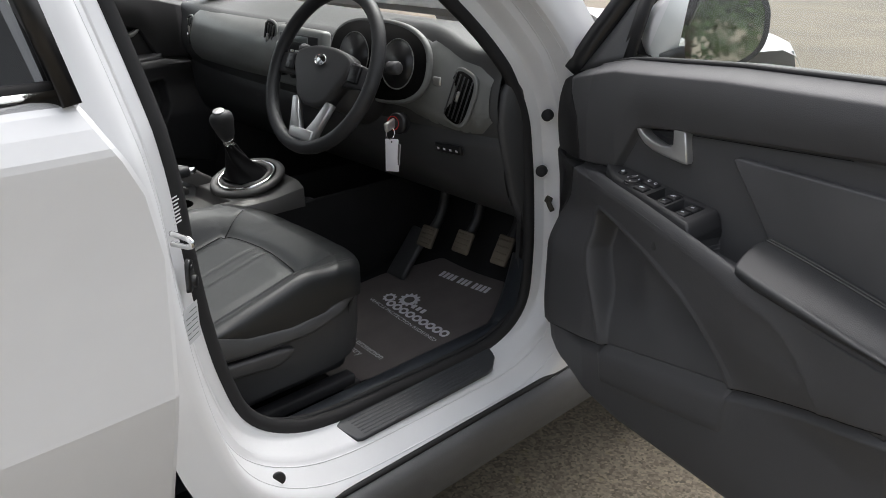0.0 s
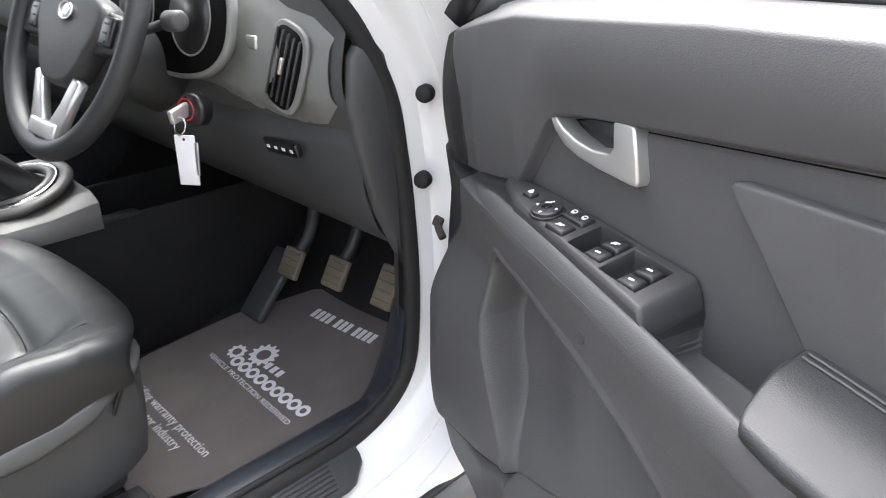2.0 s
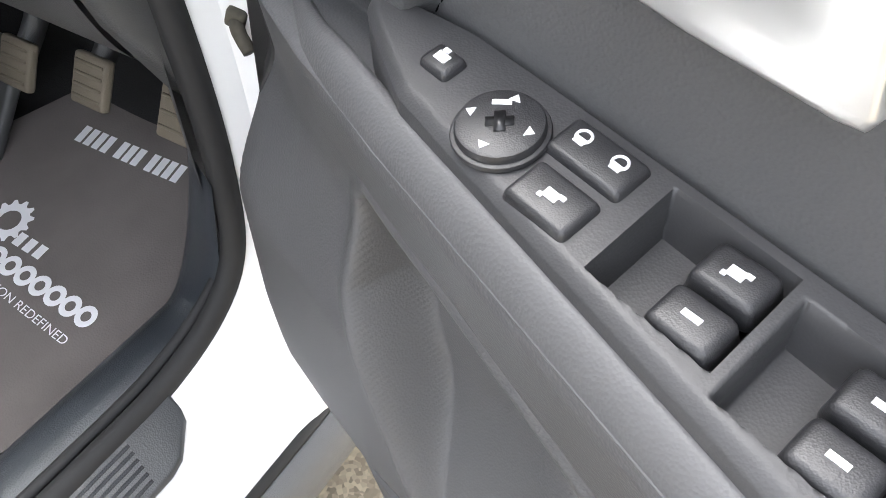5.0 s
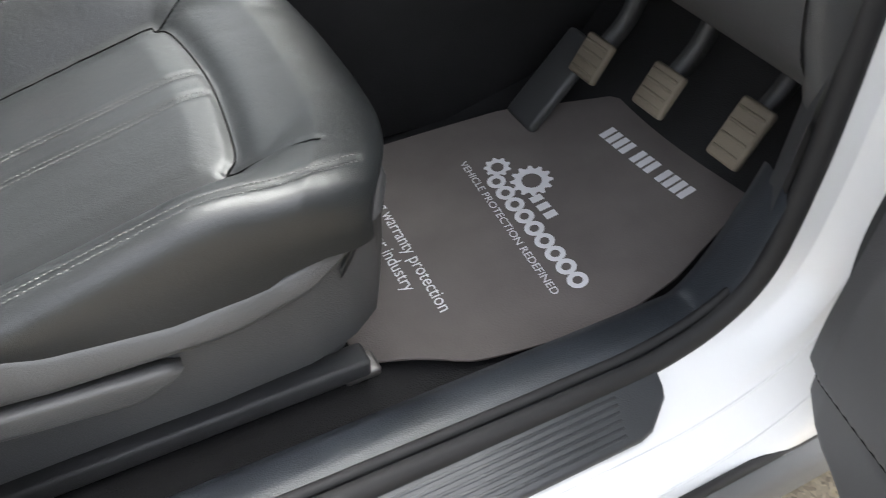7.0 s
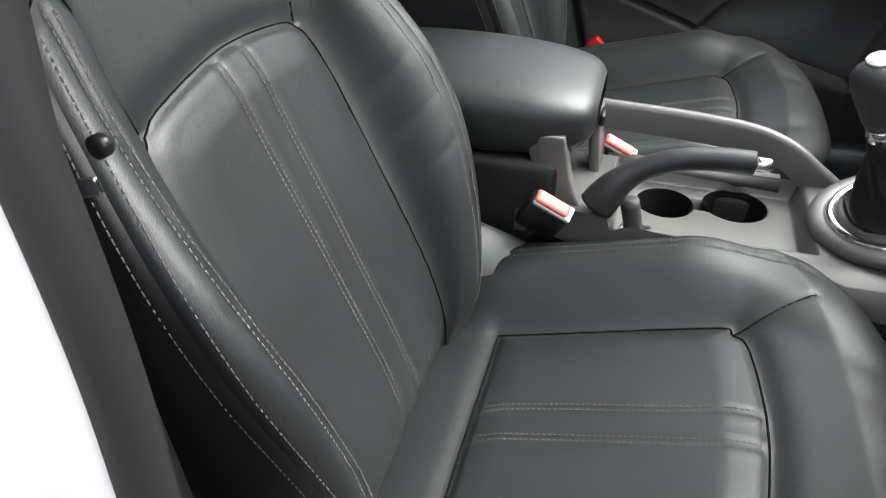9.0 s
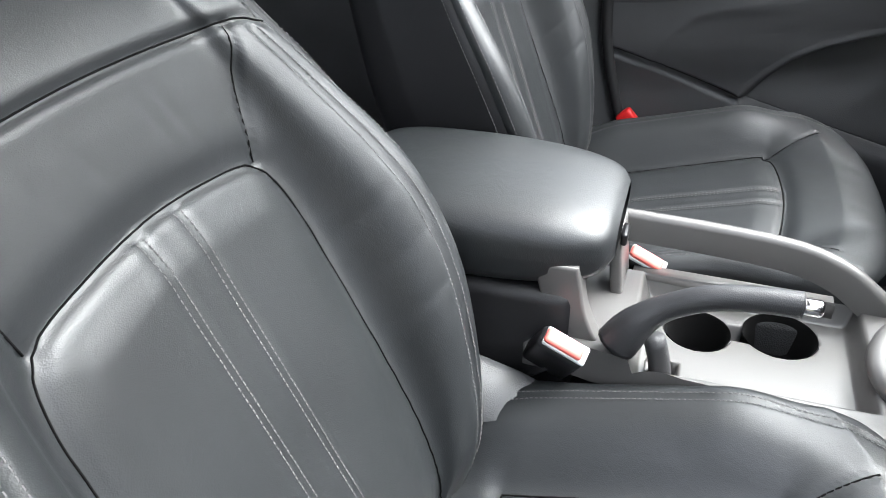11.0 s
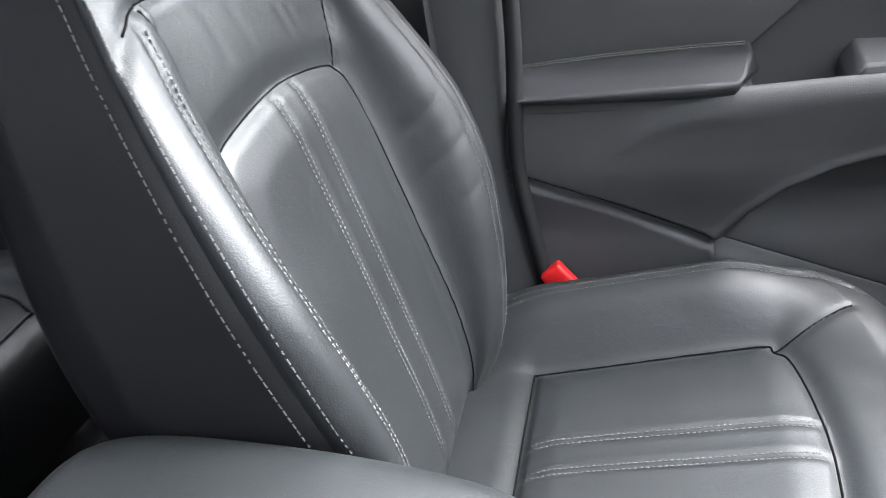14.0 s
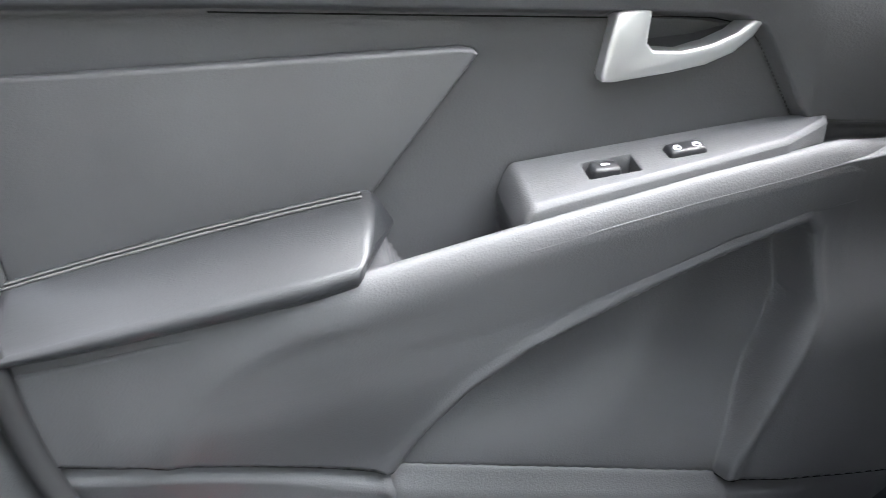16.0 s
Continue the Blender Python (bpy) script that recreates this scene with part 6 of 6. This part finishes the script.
# ---------------------------------------------------------------- rear bench
bench = thing("rear_bench", (0, -0.3, 0.4), "black leather rear bench seat", "bench seat")
for c, w, nm in ((-0.34, 0.60, "cushion"), (0.32, 0.66, "cushion")):
    rows = []
    for y, zt in ((-0.60, 0.60), (-0.50, 0.635), (-0.35, 0.655), (-0.20, 0.675), (-0.08, 0.690), (-0.01, 0.682), (0.025, 0.655), (0.03, 0.60), (0.01, 0.50)):
        row = []
        for k in np.linspace(-1, 1, 41):
            x = c + k * w / 2
            d = abs(abs(k) - 0.62)
            z = zt + 0.014 * (abs(k) > 0.62) * (1 - ((abs(k) - 0.8) / 0.22) ** 2) - 0.008 * math.exp(-(d / 0.03) ** 2) - 0.05 * max(0, abs(k) - 0.93)
            row.append((x, y, z))
        rows.append(row)
    fine = [smoothed([r[k] for r in rows], 60) for k in range(41)]
    b = part(nm, grid(np.array(fine), flip=True), LEATHER, bench, "black leather bench cushion")
    for sg in (-1, 1):
        part("seam", tube(smoothed([(c + sg * w * 0.31, -0.50, 0.632), (c + sg * w * 0.31, -0.20, 0.672), (c + sg * w * 0.29, -0.06, 0.689), (c + sg * w * 0.25, 0.0, 0.684)], 30), 0.0025), INK, b)
    part("seam", tube(smoothed([(c - w * 0.46, -0.02, 0.684), (c, 0.004, 0.682), (c + w * 0.46, -0.02, 0.684)], 30), 0.002), THREAD, b)
    back = rbox(w, 0.14, 0.66, 0.05, 5, pose(c, -0.62, 0.94, -18, 0, 0))
    part("backrest", back, LEATHER, bench, "black leather bench backrest")

# ---------------------------------------------------------------- pedals
pedals = thing("foot_pedals", (0.44, 1.50, 0.50), "three worn rubber pedals on black arms", "pedals")
for x, y, z, w, h in ((0.305, 1.432, 0.565, 0.056, 0.062), (0.438, 1.440, 0.586, 0.056, 0.062), (0.574, 1.448, 0.602, 0.050, 0.080)):
    m = frame_of((x, y, z), (1, 0.05, 0), (0, -0.86, 0.51))
    pad = part("pedal_pad", rbox(w, h, 0.014, 0.005, 3, m), PEDAL, pedals, "worn brown-grey rubber pedal pad")
    for k in range(4):
        part("rib", rbox(w * 0.8, 0.004, 0.003, 0.001, 1, m @ pose(0, -h * 0.33 + h * 0.22 * k, 0.0075)), PEDAL, pad)
    part("pedal_arm", tube(smoothed([(x - 0.004, y + 0.012, z), (x - 0.004, y + 0.06, z + 0.06), (x - 0.002, y + 0.08, z + 0.18)], 14), [(0.008, -0.012), (0.008, 0.012), (-0.008, 0.012), (-0.008, -0.012)], up=(0, 1, 0)), TRIM_DARK, pedals)
rest = thing("foot_rest", (0.24, 1.42, 0.45), "black plastic foot rest beside the clutch", "foot rest")
part("plate", rbox(0.07, 0.16, 0.02, 0.008, 3, frame_of((0.25, 1.41, 0.505), (1, 0, 0), (0, -0.75, 0.65))), TRIM_DARK, rest)

# ---------------------------------------------------------------- floor mat
mat_thing = thing("floor_mat", (0.42, 1.26, 0.42), "thin brown-grey protective floor mat with white print", "floor mat")


def mat_z(x, y):
    return 0.196 + 0.18 * y + 0.05 * max(0, y - 1.40) + 0.004 * math.sin(9 * x + 5 * y) + 0.030 * float(step(0.50, 0.60, x)) * float(step(1.12, 0.98, y))


MAT_EDGE = [(0.18, 0.985), (0.44, 0.972), (0.505, 0.970), (0.535, 0.985), (0.590, 1.08), (0.622, 1.20), (0.630, 1.30), (0.622, 1.36), (0.575, 1.50), (0.54, 1.565), (0.51, 1.575), (0.40, 1.55), (0.285, 1.505), (0.21, 1.35), (0.174, 1.162)]
bm = bmesh.new()
outline = spaced(np.array(MAT_EDGE), 90, True)
bm.faces.new([bm.verts.new((x, y, 0)) for x, y in outline])
for v in ("x", "y"):
    for k in np.linspace(0.15, 0.65, 22) if v == "x" else np.linspace(0.96, 1.58, 28):
        bmesh.ops.bisect_plane(bm, geom=bm.verts[:] + bm.edges[:] + bm.faces[:], plane_co=(k, 0, 0) if v == "x" else (0, k, 0), plane_no=(1, 0, 0) if v == "x" else (0, 1, 0))
for v in bm.verts:
    v.co.z = mat_z(v.co.x, v.co.y)
bmesh.ops.solidify(bm, geom=bm.faces[:], thickness=-0.003)
sheet = part("mat_sheet", bm, MAT, mat_thing, "brown-grey ribbed paper-faced mat", angle=40)


def on_mat(bm, o, way, lift=0.0042):
    """Lays a flat shape on the mat: its x along way, its origin at o."""
    w = Vector((way[0], way[1])).normalized()
    for v in bm.verts:
        x, y = o[0] + v.co.x * w.x - v.co.y * w.y, o[1] + v.co.x * w.y + v.co.y * w.x
        v.co = Vector((x, y, mat_z(x, y) + 0.0005 + lift + v.co.z))
    return bm


def lettering(text, size, length):
    """The outline of a line of writing as a flat mesh, as long as given."""
    cu = bpy.data.curves.new("text", "FONT")
    cu.body, cu.size, cu.fill_mode = text, size, "FRONT"
    ob = bpy.data.objects.new("text", cu)
    me = bpy.data.meshes.new_from_object(ob)
    bm = bmesh.new()
    bm.from_mesh(me)
    bpy.data.objects.remove(ob)
    bpy.data.curves.remove(cu)
    bpy.data.meshes.remove(me)
    wide = max(v.co.x for v in bm.verts)
    for v in bm.verts:
        v.co.x *= length / wide
    return bm


part("print", on_mat(lettering("VEHICLE PROTECTION REDEFINED", 0.015, 0.279), (0.282, 1.236), (1, -0.06)), PRINT, sheet, "white printed line of words", smooth=False)
part("print", on_mat(lettering("Providing warranty protection", 0.026, 0.294), (0.214, 1.098), (1, -0.034)), PRINT, sheet, "white printed line of words", smooth=False)
part("print", on_mat(lettering("to the motor industry", 0.026, 0.215), (0.240, 1.068), (1, -0.02)), PRINT, sheet, "white printed line of words", smooth=False)
# trade mark as two cog wheels and plain shapes
for cx, cy, r, teeth in ((0.320, 1.278, 0.017, 9), (0.371, 1.305, 0.026, 12)):
    pts = []
    for k in range(teeth * 4):
        a = 2 * math.pi * k / (teeth * 4)
        rr = r * (1.18 if k % 4 in (0, 1) else 0.95)
        pts.append((rr * math.cos(a), rr * math.sin(a)))
    bm = bmesh.new()
    hole = 0.55 * r
    n = len(pts)
    o = [bm.verts.new((x, y, 0)) for x, y in pts]
    i2 = [bm.verts.new((hole * math.cos(2 * math.pi * k / n), hole * math.sin(2 * math.pi * k / n), 0)) for k in range(n)]
    for k in range(n):
        bm.faces.new((o[k], o[(k + 1) % n], i2[(k + 1) % n], i2[k]))
    part("print", on_mat(bm, (cx, cy), (1, 0)), PRINT, sheet, "white printed cog wheel", smooth=False)


def bars(spec, o, way, name="print"):
    bm = bmesh.new()
    for x, y, w, h in spec:
        bm.faces.new([bm.verts.new(p) for p in ((x, y, 0), (x + w, y, 0), (x + w, y + h, 0), (x, y + h, 0))])
    part("print", on_mat(bm, o, way), PRINT, sheet, "white printed bars", smooth=False)


for k in range(9):
    part("print", on_mat(ring(0.0100, 0.0036, None, 24, 4, 0.01), (0.345 + 0.0265 * k, 1.262 - 0.0005 * k), (1, -0.04)), PRINT, sheet, "white printed ring", smooth=False)
bars([(0.0, 0.0, 0.012, 0.018), (0.018, 0.0, 0.012, 0.018), (0.036, 0.0, 0.012, 0.018)], (0.399, 1.283), (1, 0.0))
digits, x = [], 0.0
for k, w in enumerate((1, 1, 1, 1, 0, 1, 1, 1, 0, 1, 1, 1, 1)):
    if w:
        digits.append((x, 0, 0.0108, 0.026))
        x += 0.0146
    else:
        x += 0.009
bars(digits, (0.346, 1.436), (1, 0.06))

# ---------------------------------------------------------------- trees across the yard, seen in the mirror
def bush(name, at, height, spread, seed, label):
    rnd = random.Random(seed)
    t = thing(name, at, label, "tree", "trees")
    a = Vector(at)
    part("trunk", tube([a, a + Vector((0.1, 0.05, height * 0.35)), a + Vector((0.0, 0.15, height * 0.8))], 0.09), BARK, t)
    for k in range(7):
        b = a + Vector((0, 0.05, height * (0.2 + 0.08 * k)))
        e = b + Vector((rnd.uniform(-1, 1) * spread * 0.7, rnd.uniform(-1, 1) * spread * 0.7, height * rnd.uniform(0.15, 0.4)))
        part("limb", tube([b, (b + e) / 2 + Vector((0, 0, 0.15)), e], 0.03), BARK, t)
    verts, faces = [], []
    for k in range(4200):
        u = Vector((rnd.gauss(0, 1), rnd.gauss(0, 1), rnd.gauss(0, 1))).normalized() * rnd.uniform(0.3, 1) ** 0.5
        c = a + Vector((u.x * spread, u.y * spread, height * 0.55 + u.z * height * 0.48))
        s = rnd.uniform(0.025, 0.07)
        d1 = Vector((rnd.gauss(0, 1), rnd.gauss(0, 1), rnd.gauss(0, 1))).normalized() * s
        d2 = d1.orthogonal().normalized() * s * 0.5
        n = len(verts)
        verts += [tuple(c - d1), tuple(c + d2), tuple(c + d1), tuple(c - d2)]
        faces.append((n, n + 1, n + 2, n + 3))
    me = bpy.data.meshes.new("tmp")
    me.from_pydata(verts, [], faces)
    bm = bmesh.new()
    bm.from_mesh(me)
    bpy.data.meshes.remove(me)
    part("crown", bm, LEAF, t, "dense dark green leaves", smooth=False, kind="stuff")


for k in range(9):
    bush("evergreen_tree", (7.5 + 0.8 * math.sin(2.1 * k), -9.0 + 1.9 * k, 0), 3.6 + 0.9 * math.sin(1.7 * k + 1), 1.35, k, "dark evergreen tree along the yard's edge")
